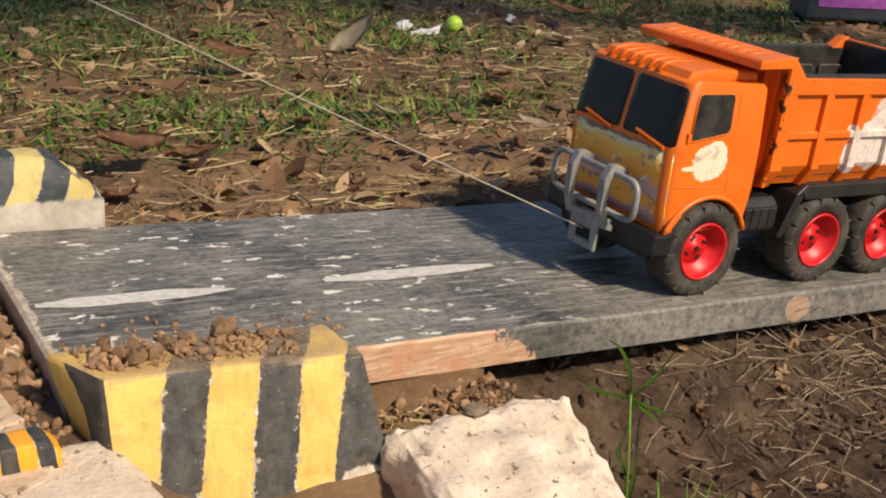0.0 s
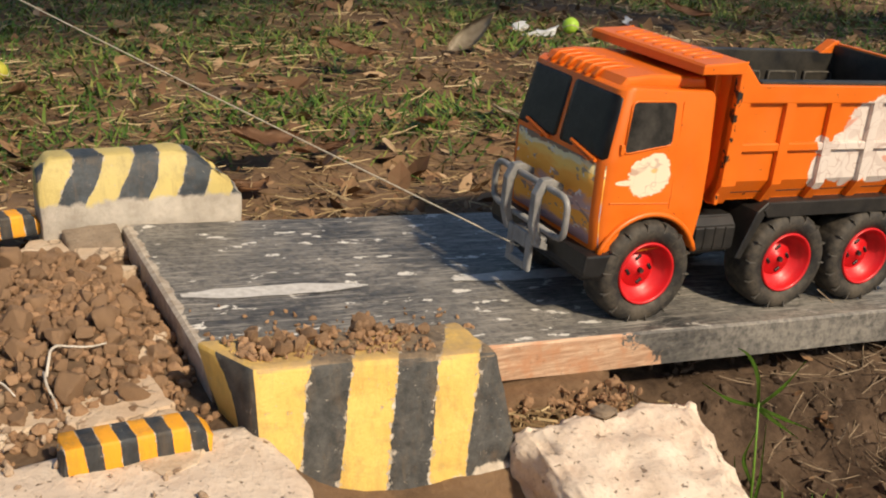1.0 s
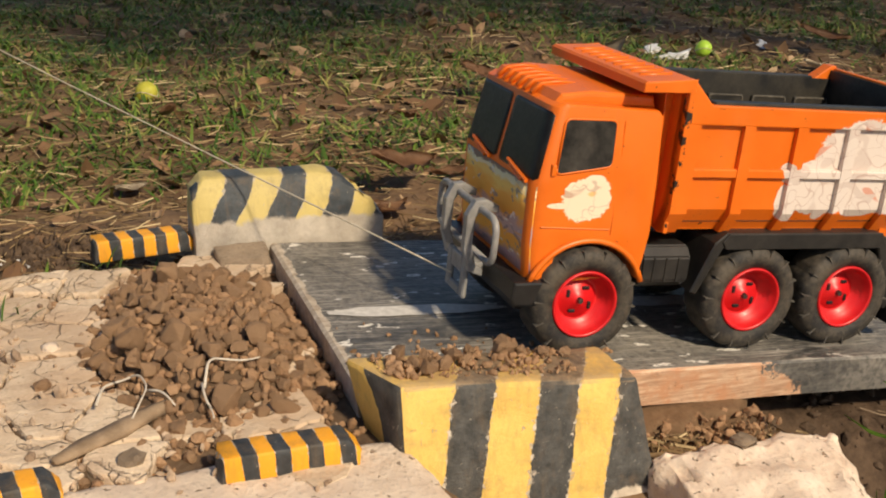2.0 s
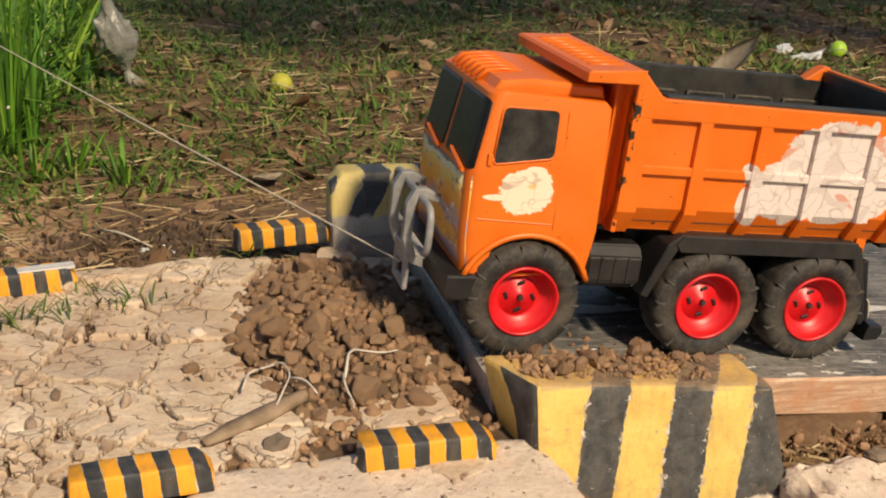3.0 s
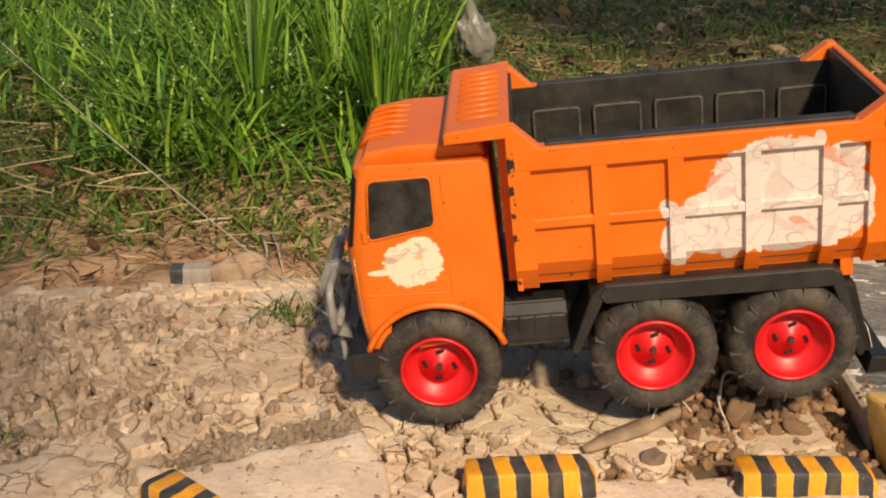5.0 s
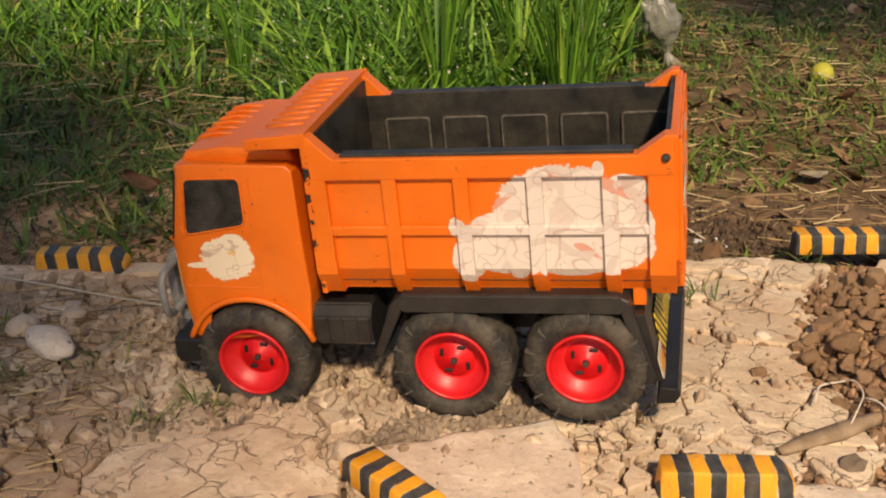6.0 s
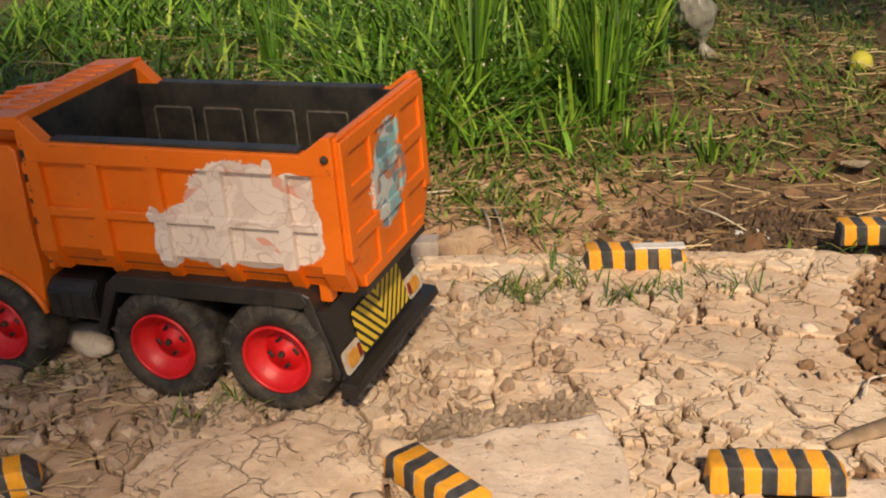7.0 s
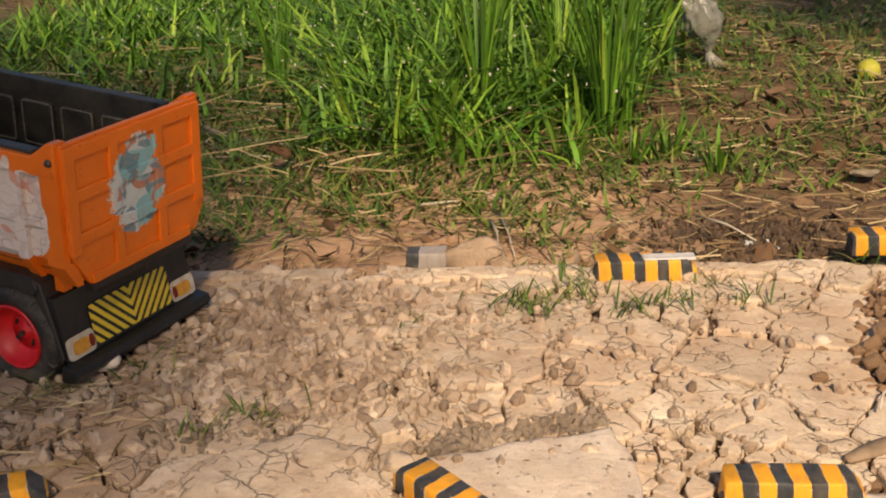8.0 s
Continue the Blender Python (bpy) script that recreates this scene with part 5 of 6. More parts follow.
def slab(name, outline, z0, z1, material, label, seed, amp=0.004):
    """A flat broken piece of concrete or clay with an uneven edge and top."""
    rng = random.Random(seed)
    pts = [Vector(p) for p in outline]
    ring = []
    for i, p in enumerate(pts):
        q = pts[(i + 1) % len(pts)]
        n = max(2, int((q - p).length / 0.005))
        for k in range(n):
            w = p + (q - p) * (k / n)
            ring.append(w + Vector((noise.noise(Vector((w.x * 45, w.y * 45, seed))), noise.noise(Vector((w.x * 45, w.y * 45, seed + 5))))) * amp)
    c = sum(ring, Vector((0, 0))) / len(ring)
    bm = bmesh.new()
    levels = []
    for k, z in ((1.02, z0), (1.0, z1 - 0.006), (0.98, z1 - 0.0015), (0.93, z1), (0.84, z1), (0.75, z1), (0.65, z1 + 0.001), (0.54, z1), (0.43, z1 + 0.001), (0.32, z1 + 0.001), (0.2, z1), (0.08, z1)):
        row = []
        for p in ring:
            w = c + (p - c) * k
            b = 0.0 if z == z0 else 0.0018 * fbm(w.x, w.y, 26, seed) + 0.0007 * fbm(w.x, w.y, 90, seed)
            row.append(bm.verts.new((w.x, w.y, z + b)))
        levels.append(row)
    for a, b in zip(levels, levels[1:]):
        for i in range(len(ring)):
            j = (i + 1) % len(ring)
            bm.faces.new((a[i], a[j], b[j], b[i]))
    bm.faces.new(levels[-1])
    ob = part(name, bm, material, smooth=True)
    return tagged(ob, label, "stone")


def build_lump():
    bm = hull_block([(0.186, -0.31, -0.10), (0.322, -0.31, -0.11), (0.376, -0.122, -0.11), (0.190, -0.118, -0.10)],
                    [(0.186, -0.29, -0.036), (0.305, -0.30, -0.046), (0.358, -0.137, -0.033), (0.205, -0.134, -0.028)], 0.014)
    rough_solid(bm, 14, 0.0066, 34, 6.0)
    for v in bm.verts:
        v.co += v.normal * (0.0032 * noise.noise(v.co * 95) + 0.0018 * noise.noise(v.co * 210))
    tagged(part("concrete_lump", bm, M_STONE, smooth=True), "rough pale lump of broken concrete beside the ditch", "stone")


build_lump()
slab("pale_slab", [(-0.492, -0.128), (-0.43, -0.099), (-0.367, -0.069), (-0.345, -0.115), (-0.338, -0.185), (-0.37, -0.30), (-0.43, -0.27), (-0.455, -0.195)], -0.01, 0.0062, M_STONE, "thin pale broken slab on the cracked clay", 7, 0.004)
slab("mortar_strip", [(-0.205, -0.118), (-0.115, -0.113), (-0.02, -0.112), (0.016, -0.112), (0.030, -0.20), (-0.05, -0.30), (-0.26, -0.30), (-0.24, -0.17)], -0.03, -0.0015, M_STONE, "rough pale mortar strip under the marker bars", 12, 0.006)
slab("brown_slab", [(-0.645, -0.145), (-0.585, -0.105), (-0.53, -0.118), (-0.525, -0.175), (-0.56, -0.26), (-0.66, -0.27)], -0.01, 0.006, M_CLAY, "tan broken clay slab among the gravel", 17, 0.004)
slab("soil_bank", [(0.188, -0.095), (0.25, -0.088), (0.315, -0.080), (0.335, -0.05), (0.33, 0.06), (0.19, 0.07)], -0.10, -0.039, M_BANK, "crumbly brown soil bank under the board", 23, 0.008)
slab("chip", [(0.262, -0.140), (0.276, -0.134), (0.283, -0.145), (0.270, -0.150)], -0.03, -0.026, M_GREYST, "small dark chip on the concrete lump", 19, 0.001)


def ledge_pieces():
    """Long smooth pieces of clay crust along the terrace edge."""
    for k, (x0, x1, deep) in enumerate(((-1.02, -0.80, 0.040), (-0.795, -0.63, 0.034), (-0.60, -0.475, 0.036), (-0.47, -0.41, 0.026), (-0.300, -0.175, 0.030))):
        n = 5
        near = [(x0 + (x1 - x0) * i / n, ledge(x0 + (x1 - x0) * i / n) - deep * (0.75 + 0.35 * noise.noise(Vector((i * 1.7, k, 0))))) for i in range(n + 1)]
        far = [(x1 + (x0 - x1) * i / n, ledge(x1 + (x0 - x1) * i / n) - 0.001) for i in range(n + 1)]
        slab("crust_piece", near + far, -0.02, 0.0052 + 0.001 * (k % 2), M_CLAY, "long smooth pale crust piece along the terrace edge", 41 + k, 0.003)
    bm = lump((0.032, 0.014, 0.026), 63, 0.35, 3, 1.6)
    ob = part("mud_lump", bm, M_BROWNCLAY, smooth=True)
    ob.matrix_world = pose(-0.512, 0.242, ground_z(-0.512, 0.242) + 0.023, 0, 0, 6)
    tagged(ob, "brown dried mud lump beside the small faded block", "mud lump")


ledge_pieces()


def pale_pebble():
    bm = lump((0.031, 0.015, 0.012), 91, 0.22, 3, 1.2)
    ob = part("stone", bm, M_STONE, smooth=True)
    ob.matrix_world = pose(-0.790, -0.012, 0.009, 0, 0, -34)
    tagged(ob, "smooth elongated pale grey stone on the clay", "stone", "loose stones")


pale_pebble()


def loose_stones():
    rng = random.Random(31)
    for x, y, s, mat in ((-0.505, -0.135, 0.014, M_CLAY), (-0.475, -0.108, 0.009, M_GREYST), (-0.455, -0.098, 0.007, M_GREYST), (-0.83, 0.02, 0.016, M_CLAY), (-0.80, 0.05, 0.012, M_CLAY), (-0.70, 0.175, 0.012, M_CLAY),
                         (-0.72, 0.11, 0.011, M_CLAY), (-0.69, 0.10, 0.009, M_GREYST), (-0.505, -0.205, 0.016, M_CLAY), (-0.49, -0.22, 0.013, M_CLAY), (-0.29, 0.23, 0.007, M_STONE), (-0.205, 0.09, 0.008, M_STONE), (-0.16, -0.10, 0.010, M_GREYST)):
        ob = new("stone", mesh_of(lump((s, s * rng.uniform(0.7, 1), s * 0.6), rng.random() * 50, 0.35, 2), "stone", mat, mat is not M_GREYST))
        z = 0.0 if y < ledge(x) else ground_z(x, y)
        ob.matrix_world = pose(x, y, z + 0.25 * s, 0, 0, rng.uniform(0, 360))
        tagged(ob, "rough tan stone on the cracked clay" if mat is M_CLAY else "small grey stone on the cracked clay", "stone", "loose stones")


loose_stones()


# ---- litter, wood, roots ----
def curl(points, radius, name, material, label, category, taper=0.6, group=""):
    ob = part(name, tube(points, radius, 6, None, taper), material, smooth=True)
    return tagged(ob, label, category, group)


def build_litter():
    for line in ([(-0.178, -0.028), (-0.171, 0.001), (-0.156, 0.006), (-0.146, 0.002), (-0.142, -0.021), (-0.156, -0.055)], [(-0.143, -0.021), (-0.133, -0.032), (-0.126, -0.045)],
                 [(-0.105, -0.040), (-0.098, -0.015), (-0.088, -0.012), (-0.072, -0.017), (-0.061, -0.014)], [(-0.106, -0.036), (-0.106, -0.052), (-0.102, -0.062), (-0.103, -0.068)]):
        pts = [Vector((x, y, max(0.008, rest(x, y) + 0.0105 + 0.003 * math.sin(2.1 * k)))) for k, (x, y) in enumerate(line)]
        curl(rounded_path(pts, 0.008, 5, False), 0.0011, "white_root", M_ROOT, "thin curled white root lying on the mud heap", "root")
    # weathered stick
    bm = bmesh.new()
    pts = [(-0.208, -0.092), (-0.19, -0.077), (-0.165, -0.062), (-0.145, -0.047), (-0.128, -0.038)]
    rows = []
    for i, (x, y) in enumerate(pts):
        w = (0.003, 0.0068, 0.0078, 0.0050, 0.0015)[i]
        rows.append([bm.verts.new((x + dx * w, y + dy * w, z)) for dx, dy, z in ((-0.55, 0.83, 0.002), (-0.42, 0.63, 0.006 + 0.005 * i / 4), (0.40, -0.60, 0.0045 + 0.005 * i / 4), (0.55, -0.83, 0.002))])
    for a, b in zip(rows, rows[1:]):
        for i in range(4):
            j = (i + 1) % 4
            bm.faces.new((a[i], b[i], b[j], a[j]))
    bm.faces.new(rows[0])
    bm.faces.new(rows[-1][::-1])
    rough_solid(bm, 1, 0.001, 90, 2)
    tagged(part("driftwood", bm, M_WOOD, smooth=True), "flat weathered brown piece of wood by the heap", "wood")
    # knotted plastic bag
    bag = tagged(new("plastic_bag"), "knotted cloudy plastic bag standing in the grass", "plastic bag")
    bm = lump((0.028, 0.018, 0.055), 71, 0.5, 4, 1.4)
    bag_z = ground_z(-0.27, 1.2)
    for v in bm.verts:
        k = 1 - 0.75 * smooth(-0.01, -0.055, v.co.z)
        v.co = Vector((v.co.x * k - 0.25 * v.co.z, v.co.y * k, v.co.z + 0.075))
    part("pouch", bm, M_BAG, bag, smooth=True)
    bm = bmesh.new()
    for i in range(9):
        a = -0.6 + 1.2 * i / 8
        tip = Vector((0.014 + 0.034 * math.sin(a + 0.5), 0.006 * math.cos(i * 2.4), 0.020 - 0.030 * math.cos(a)))
        tube([(0.012, 0, 0.022), (Vector((0.012, 0, 0.022)) + tip) / 2, tip], 0.0045, 5, bm, 0.9)
    part("knot_tail", bm, M_BAG, bag, smooth=True)
    bag.matrix_world = pose(-0.285, 1.14, bag_z + 0.004, 0, 0, 15)
    # balls
    for name, x, y, r, mat, label in (("yellow_ball", -0.035, 1.055, 0.0175, M_BALL, "small faded yellow ball in the grass"), ("green_ball", 1.073, 1.244, 0.0165, M_LIME, "small lime-green ball on the leaf litter")):
        bm = lump((r, r, r), 80, 0.05, 4, 1.2)
        ob = part(name, bm, mat, smooth=True)
        ob.matrix_world = pose(x, y, max(ground_z(x, y) + r * 0.8, -0.012), 0, 0, 20)
        tagged(ob, label, "ball")
        seam = tube([(r * 1.012 * math.cos(a), r * 1.012 * math.sin(a), r * 0.25 * math.sin(2 * a)) for a in np.linspace(0, 2 * math.pi, 25)], r * 0.045, 5)
        part("seam", seam, M_CREAM, ob)
    # bright scraps
    for x, y, s, seed in ((-0.245, 0.36, 0.008, 1), (-0.222, 0.345, 0.007, 2), (-0.228, 0.365, 0.006, 6), (1.02, 1.27, 0.03, 3), (1.00, 1.33, 0.028, 4), (1.25, 1.30, 0.018, 5)):
        bm = lump((s, s * 0.5, s * 0.35), seed * 9, 0.9, 2, 2.0)
        ob = part("scrap", bm, M_FOIL)
        ob.matrix_world = pose(x, y, ground_z(x, y) + s * 0.3, 0, 15, seed * 50)
        tagged(ob, "crumpled silvery scrap of litter on the soil", "litter", "scraps")
    # dark crate behind the leaf litter
    crate = tagged(new("crate"), "dark plastic crate with a violet panel on the litter", "crate")
    part("body", box(-0.11, 0.11, -0.07, 0.07, 0.012, 0.12, 0.006), M_DARKBOX, crate)
    part("panel", box(-0.085, 0.10, -0.0725, -0.069, 0.040, 0.075, 0.002), M_PURPLE, crate, "violet printed panel")
    for x in (-0.09, 0.09):
        for y in (-0.05, 0.05):
            part("foot", box(x - 0.012, x + 0.012, y - 0.012, y + 0.012, 0.0, 0.014, 0.002), M_DARKBOX, crate)
    crate.matrix_world = pose(2.03, 1.10, ground_z(2.03, 1.10), 0, 0, -30)


build_litter()


def leaf_shape(length, width, bend, material, lobes=0, seed=0):
    """A dry leaf: a curled blade with a midrib and real thickness."""
    bm = bmesh.new()
    n = 12
    rows = []
    for i in range(n + 1):
        t = i / n
        w = width * math.sin(math.pi * min(1, t ** 0.85)) * (1 + (0.35 * math.sin(t * lobes * 2 * math.pi) if lobes else 0)) + 0.0006
        x = length * (t - 0.5)
        z = bend * (4 * (t - 0.5) ** 2)
        rows.append([bm.verts.new((x, s * w, z + abs(s) * width * 0.35 * (1 + 0.5 * noise.noise(Vector((t * 4, s, seed)))))) for s in (-1, -0.5, 0, 0.5, 1)])
    for a, b in zip(rows, rows[1:]):
        for j in range(4):
            bm.faces.new((a[j], b[j], b[j + 1], a[j + 1]))
    bmesh.ops.solidify(bm, geom=list(bm.faces), thickness=0.0006)
    return bm


def build_leaves():
    rows = ((0.775, 1.085, 0.11, 0.020, 0, M_BIGLEAF, 55, -42, -30), (0.335, 0.86, 0.075, 0.018, 2, M_BROWNLEAF, 0, 10, 25), (0.165, 0.44, 0.095, 0.022, 2, M_BROWNLEAF, 0, 12, 35), (0.62, 0.66, 0.055, 0.013, 2, M_BIGLEAF, 0, 15, -20), (-0.02, 0.92, 0.06, 0.014, 0, M_BROWNLEAF, 0, 30, 110),
            (-0.10, 0.60, 0.045, 0.014, 0, M_BIGLEAF, 0, 5, 30), (0.47, 0.62, 0.06, 0.016, 2, M_BROWNLEAF, 0, 14, 70), (-0.655, 0.90, 0.06, 0.010, 0, M_BROWNLEAF, 60, 20, 70), (-0.80, 0.50, 0.05, 0.014, 0, M_BROWNLEAF, 30, 20, 80), (0.30, 0.55, 0.07, 0.018, 2, M_BROWNLEAF, 0, 10, 160), (1.2, 1.05, 0.08, 0.02, 0, M_BIGLEAF, 0, 10, 20), (0.9, 0.8, 0.06, 0.016, 2, M_BROWNLEAF, 0, 12, 100), (-0.935, 0.69, 0.095, 0.008, 2, M_BIGLEAF, 0, 8, -12), (-0.875, 0.37, 0.055, 0.018, 0, M_BROWNLEAF, 30, 25, 60), (0.21, 0.51, 0.10, 0.024, 3, M_BROWNLEAF, 15, 12, 20), (1.30, 1.17, 0.10, 0.022, 2, M_BROWNLEAF, 10, 10, -40), (0.80, 0.66, 0.06, 0.018, 2, M_BROWNLEAF, 0, 14, 40), (0.50, 0.97, 0.09, 0.022, 3, M_BROWNLEAF, 12, 10, -25), (0.70, 0.41, 0.055, 0.014, 2, M_BIGLEAF, 10, 10, -35), (0.66, 0.42, 0.04, 0.012, 1, M_BIGLEAF, 20, 10, 60))
    for k, (x, y, ln, w, lobes, mat, rx, ry, rz) in enumerate(rows):
        ob = part("dry_leaf", leaf_shape(ln, w, ln * 0.10, mat, lobes, k), mat, smooth=True)
        ob.matrix_world = pose(x, y, ground_z(x, y) + 0.010 + (0.032 if rx else 0), rx, ry, rz)
        tagged(ob, "large pale dry leaf on the grass" if mat is M_BIGLEAF else "curled brown dry leaf on the ground", "leaf", "fallen leaves")


build_leaves()


# ---- grass, straw and leaf litter ----
def blades(name, places, material, label, category="grass"):
    """Many blades in one object; places: x, y, z, height, width, heading, lean, droop."""
    vs, fs = [], []
    for x, y, z, h, w, a, lean, droop in places:
        ca, sa = math.cos(a), math.sin(a)
        px, py = -sa * w / 2, ca * w / 2
        n0 = len(vs)
        for k, (t, ww) in enumerate(((0, 0.75), (0.4, 1.0), (0.75, 0.7))):
            d = lean * h * t + droop * h * t * t
            u = h * (t - 0.55 * abs(droop) * t * t)
            vs += [(x + ca * d + px * ww, y + sa * d + py * ww, z + u), (x + ca * d - px * ww, y + sa * d - py * ww, z + u)]
        d = lean * h + droop * h
        vs.append((x + ca * d, y + sa * d, z + h * (1 - 0.55 * abs(droop))))
        fs += [(n0, n0 + 1, n0 + 3, n0 + 2), (n0 + 2, n0 + 3, n0 + 5, n0 + 4), (n0 + 4, n0 + 5, n0 + 6)]
    ob = raw(name, vs, fs, material, smooth=True)
    return tagged(ob, label, category, kind="stuff")


def strands(name, places, material, label, category):
    """Lying straws: thin three-sided bars; places: x, y, z, length, radius, heading, rise."""
    vs, fs = [], []
    for x, y, z, ln, r, a, rise in places:
        d = Vector((math.cos(a), math.sin(a), rise))
        sd = Vector((-math.sin(a), math.cos(a), 0))
        bow = ln * random.Random(len(vs)).uniform(-0.45, 0.45)
        n0 = len(vs)
        for t in (-0.5, 0.0, 0.5):
            c = Vector((x, y, z)) + d * (ln * t) + sd * (bow * (0.25 - t * t))
            vs += [c + sd * r, c - sd * r, c + Vector((0, 0, 1.6 * r))]
        for q in (0, 3):
            for i in range(3):
                j = (i + 1) % 3
                fs.append((n0 + q + i, n0 + q + j, n0 + q + 3 + j, n0 + q + 3 + i))
    return tagged(raw(name, vs, fs, material), label, category, kind="stuff")


def beyond(x, y):
    """True on the soil behind the terrace and the board."""
    if x < 0.0:
        return y > ledge(x) + 0.012
    return y > 0.275 and not (x < 0.12 and y < 0.345)


def tall_zone(x, y):
    """How much tall grass grows here, 0 to 1."""
    a = smooth(-0.33, -0.46, x + 0.06 * fbm(x, y, 4, 1)) * smooth(0.56, 0.74, y + 0.10 * fbm(x, y, 5, 2) - 0.10 * smooth(-0.7, -1.0, x) + 0.0)
    b = 1 - 0.85 * smooth(-0.68, -0.92, x + 0.08 * fbm(x, y, 5, 4)) * (1 - smooth(0.98, 1.3, y))
    return a * b


def green_zone(x, y):
    g = 0.72 + 0.16 * smooth(0.1, -0.1, x) + 0.95 * fbm(x, y, 3.6, 7)
    g += 0.45 * smooth(-0.45, -0.75, x) - 0.24 * smooth(0.3, 1.2, x) * (1 - smooth(1.1, 1.6, y)) - 0.95 * (1 - smooth(0.38, 0.68, y - 0.15 * x if x < 0 else y)) + 0.28 * smooth(1.0, 1.5, y) * (1 - smooth(0.3, 0.9, x))
    return max(0.0, min(1.0, g))


def build_grass():
    rng = random.Random(77)
    tall, turf, straw, leaves = [], [], [], []
    tries = 0
    while len(tall) < 11000 and tries < 120000:
        tries += 1
        x, y = rng.uniform(-1.9, -0.15), 0.55 + 1.9 * rng.random() ** 1.3
        if rng.random() > tall_zone(x, y) * (0.5 + 0.8 * fbm(x, y, 7, 3)) * (1 - smooth(1.35, 1.9, -x + 0.3 * fbm(x, y, 2, 9))) * (1 - smooth(1.9, 2.4, y)):
            continue
        h = rng.uniform(0.05, 0.20) * (0.65 + 0.5 * smooth(0.6, 1.0, y)) * (1 - 0.5 * smooth(-0.75, -1.05, x))
        tall.append((x, y, ground_z(x, y) - 0.004, h, rng.uniform(0.0025, 0.0078), rng.uniform(0, 6.283), rng.uniform(0.0, 0.5), rng.uniform(0.15, 1.15)))
    for cx, cy, n, hh in ((-0.594, 0.776, 34, 0.34), (-0.418, 0.745, 44, 0.33), (-0.39, 0.78, 26, 0.30), (-0.461, 0.618, 22, 0.09), (-0.376, 0.624, 20, 0.08), (-0.50, 0.95, 26, 0.30), (-0.62, 1.05, 20, 0.30), (-0.95, 0.95, 20, 0.25), (-0.33, 0.66, 24, 0.07), (-0.27, 0.60, 22, 0.06)):
        for _ in range(n):
            a, r = rng.uniform(0, 6.283), rng.random() * (0.012 if hh > 0.2 else 0.02)
            tall.append((cx + r * math.cos(a), cy + r * math.sin(a), ground_z(cx, cy) - 0.003, hh * rng.uniform(0.55, 1.05), rng.uniform(0.003, 0.0052), a, rng.uniform(0.02, 0.16 if hh > 0.2 else 0.6), rng.uniform(0.0, 0.3)))
    tries = 0
    while len(turf) < 62000 and tries < 450000:
        tries += 1
        x, y = rng.uniform(-2.2, 2.6), 0.22 + 2.2 * rng.random() ** 1.2
        if not beyond(x, y) or rng.random() > green_zone(x, y) ** 1.6 * (1 - smooth(1.7, 2.4, abs(x - 0.2) + 0.3 * fbm(x, y, 2, 9))):
            continue
        h = rng.uniform(0.010, 0.040) * (1.25 if x < -0.5 else 0.85)
        turf.append((x, y, ground_z(x, y) - 0.003, h, rng.uniform(0.0018, 0.0050), rng.uniform(0, 6.283), rng.uniform(0.2, 1.1), rng.uniform(0.2, 0.9)))
    # small tufts on the clay
    for cx, cy, n in ((-0.33, 0.150, 40), (-0.41, 0.155, 36), (-0.36, 0.13, 24), (-0.445, 0.12, 40), (-0.46, 0.14, 30), (-0.40, 0.19, 26), (-0.29, 0.175, 26), (-0.25, 0.16, 20), (-0.62, -0.09, 24), (-0.66, -0.11, 22), (-0.74, -0.03, 16), (-0.15, 0.25, 12), (-0.55, 0.08, 14), (-0.8, -0.06, 20), (-0.86, 0.02, 18)):
        for _ in range(n):
            x, y = cx + rng.gauss(0, 0.015), cy + rng.gauss(0, 0.010)
            turf.append((x, y, 0.0, rng.uniform(0.008, 0.026), rng.uniform(0.0010, 0.0022), rng.uniform(0, 6.283), rng.uniform(0.2, 1.0), rng.uniform(0.2, 0.8)))
    # weeds before the board
    weeds = []
    for cx, cy, n, hh, ww in ((0.418, -0.212, 13, 0.050, 0.0030), (0.437, -0.205, 9, 0.046, 0.0028), (0.383, -0.10, 3, 0.035, 0.003), (0.404, -0.238, 12, 0.045, 0.0030), (0.47, -0.19, 4, 0.026, 0.0026)):
        for _ in range(n):
            a = rng.uniform(0, 6.283)
            weeds.append((cx + rng.gauss(0, 0.008), cy + rng.gauss(0, 0.006), ground_z(cx, cy) - 0.002, hh * rng.uniform(0.5, 1.15), ww * rng.uniform(0.5, 0.9), a, rng.uniform(0.05, 0.4), rng.uniform(0.05, 0.5)))
    blades("weeds", weeds, M_WEED, "bright green weeds in the ditch before the board")
    blades("tall_grass", tall, M_GRASS, "tall bright green grass clumps behind the clay terrace")
    blades("short_grass", turf, M_TURF, "short patchy green grass on brown soil")
    tries = 0
    while len(straw) < 17000 and tries < 120000:
        tries += 1
        x, y = rng.uniform(-2.0, 2.4), 0.2 + 2.0 * rng.random() ** 1.5
        if not beyond(x, y) or rng.random() < 0.6 * tall_zone(x, y):
            continue
        straw.append((x, y, ground_z(x, y) + rng.uniform(0.001, 0.012), rng.uniform(0.010, 0.05) * rng.choice((1, 1, 1, 1.6)), rng.uniform(0.0003, 0.0009), rng.uniform(0, 3.1416), rng.uniform(-0.15, 0.15)))
    for _ in range(500):
        x, y = rng.uniform(0.16, 0.40), rng.uniform(-0.12, -0.06)
        straw.append((x, y, ground_z(x, y) + rng.uniform(0.0, 0.012), rng.uniform(0.008, 0.03), rng.uniform(0.0004, 0.0011), rng.uniform(0, 3.1416), rng.uniform(-0.2, 0.2)))
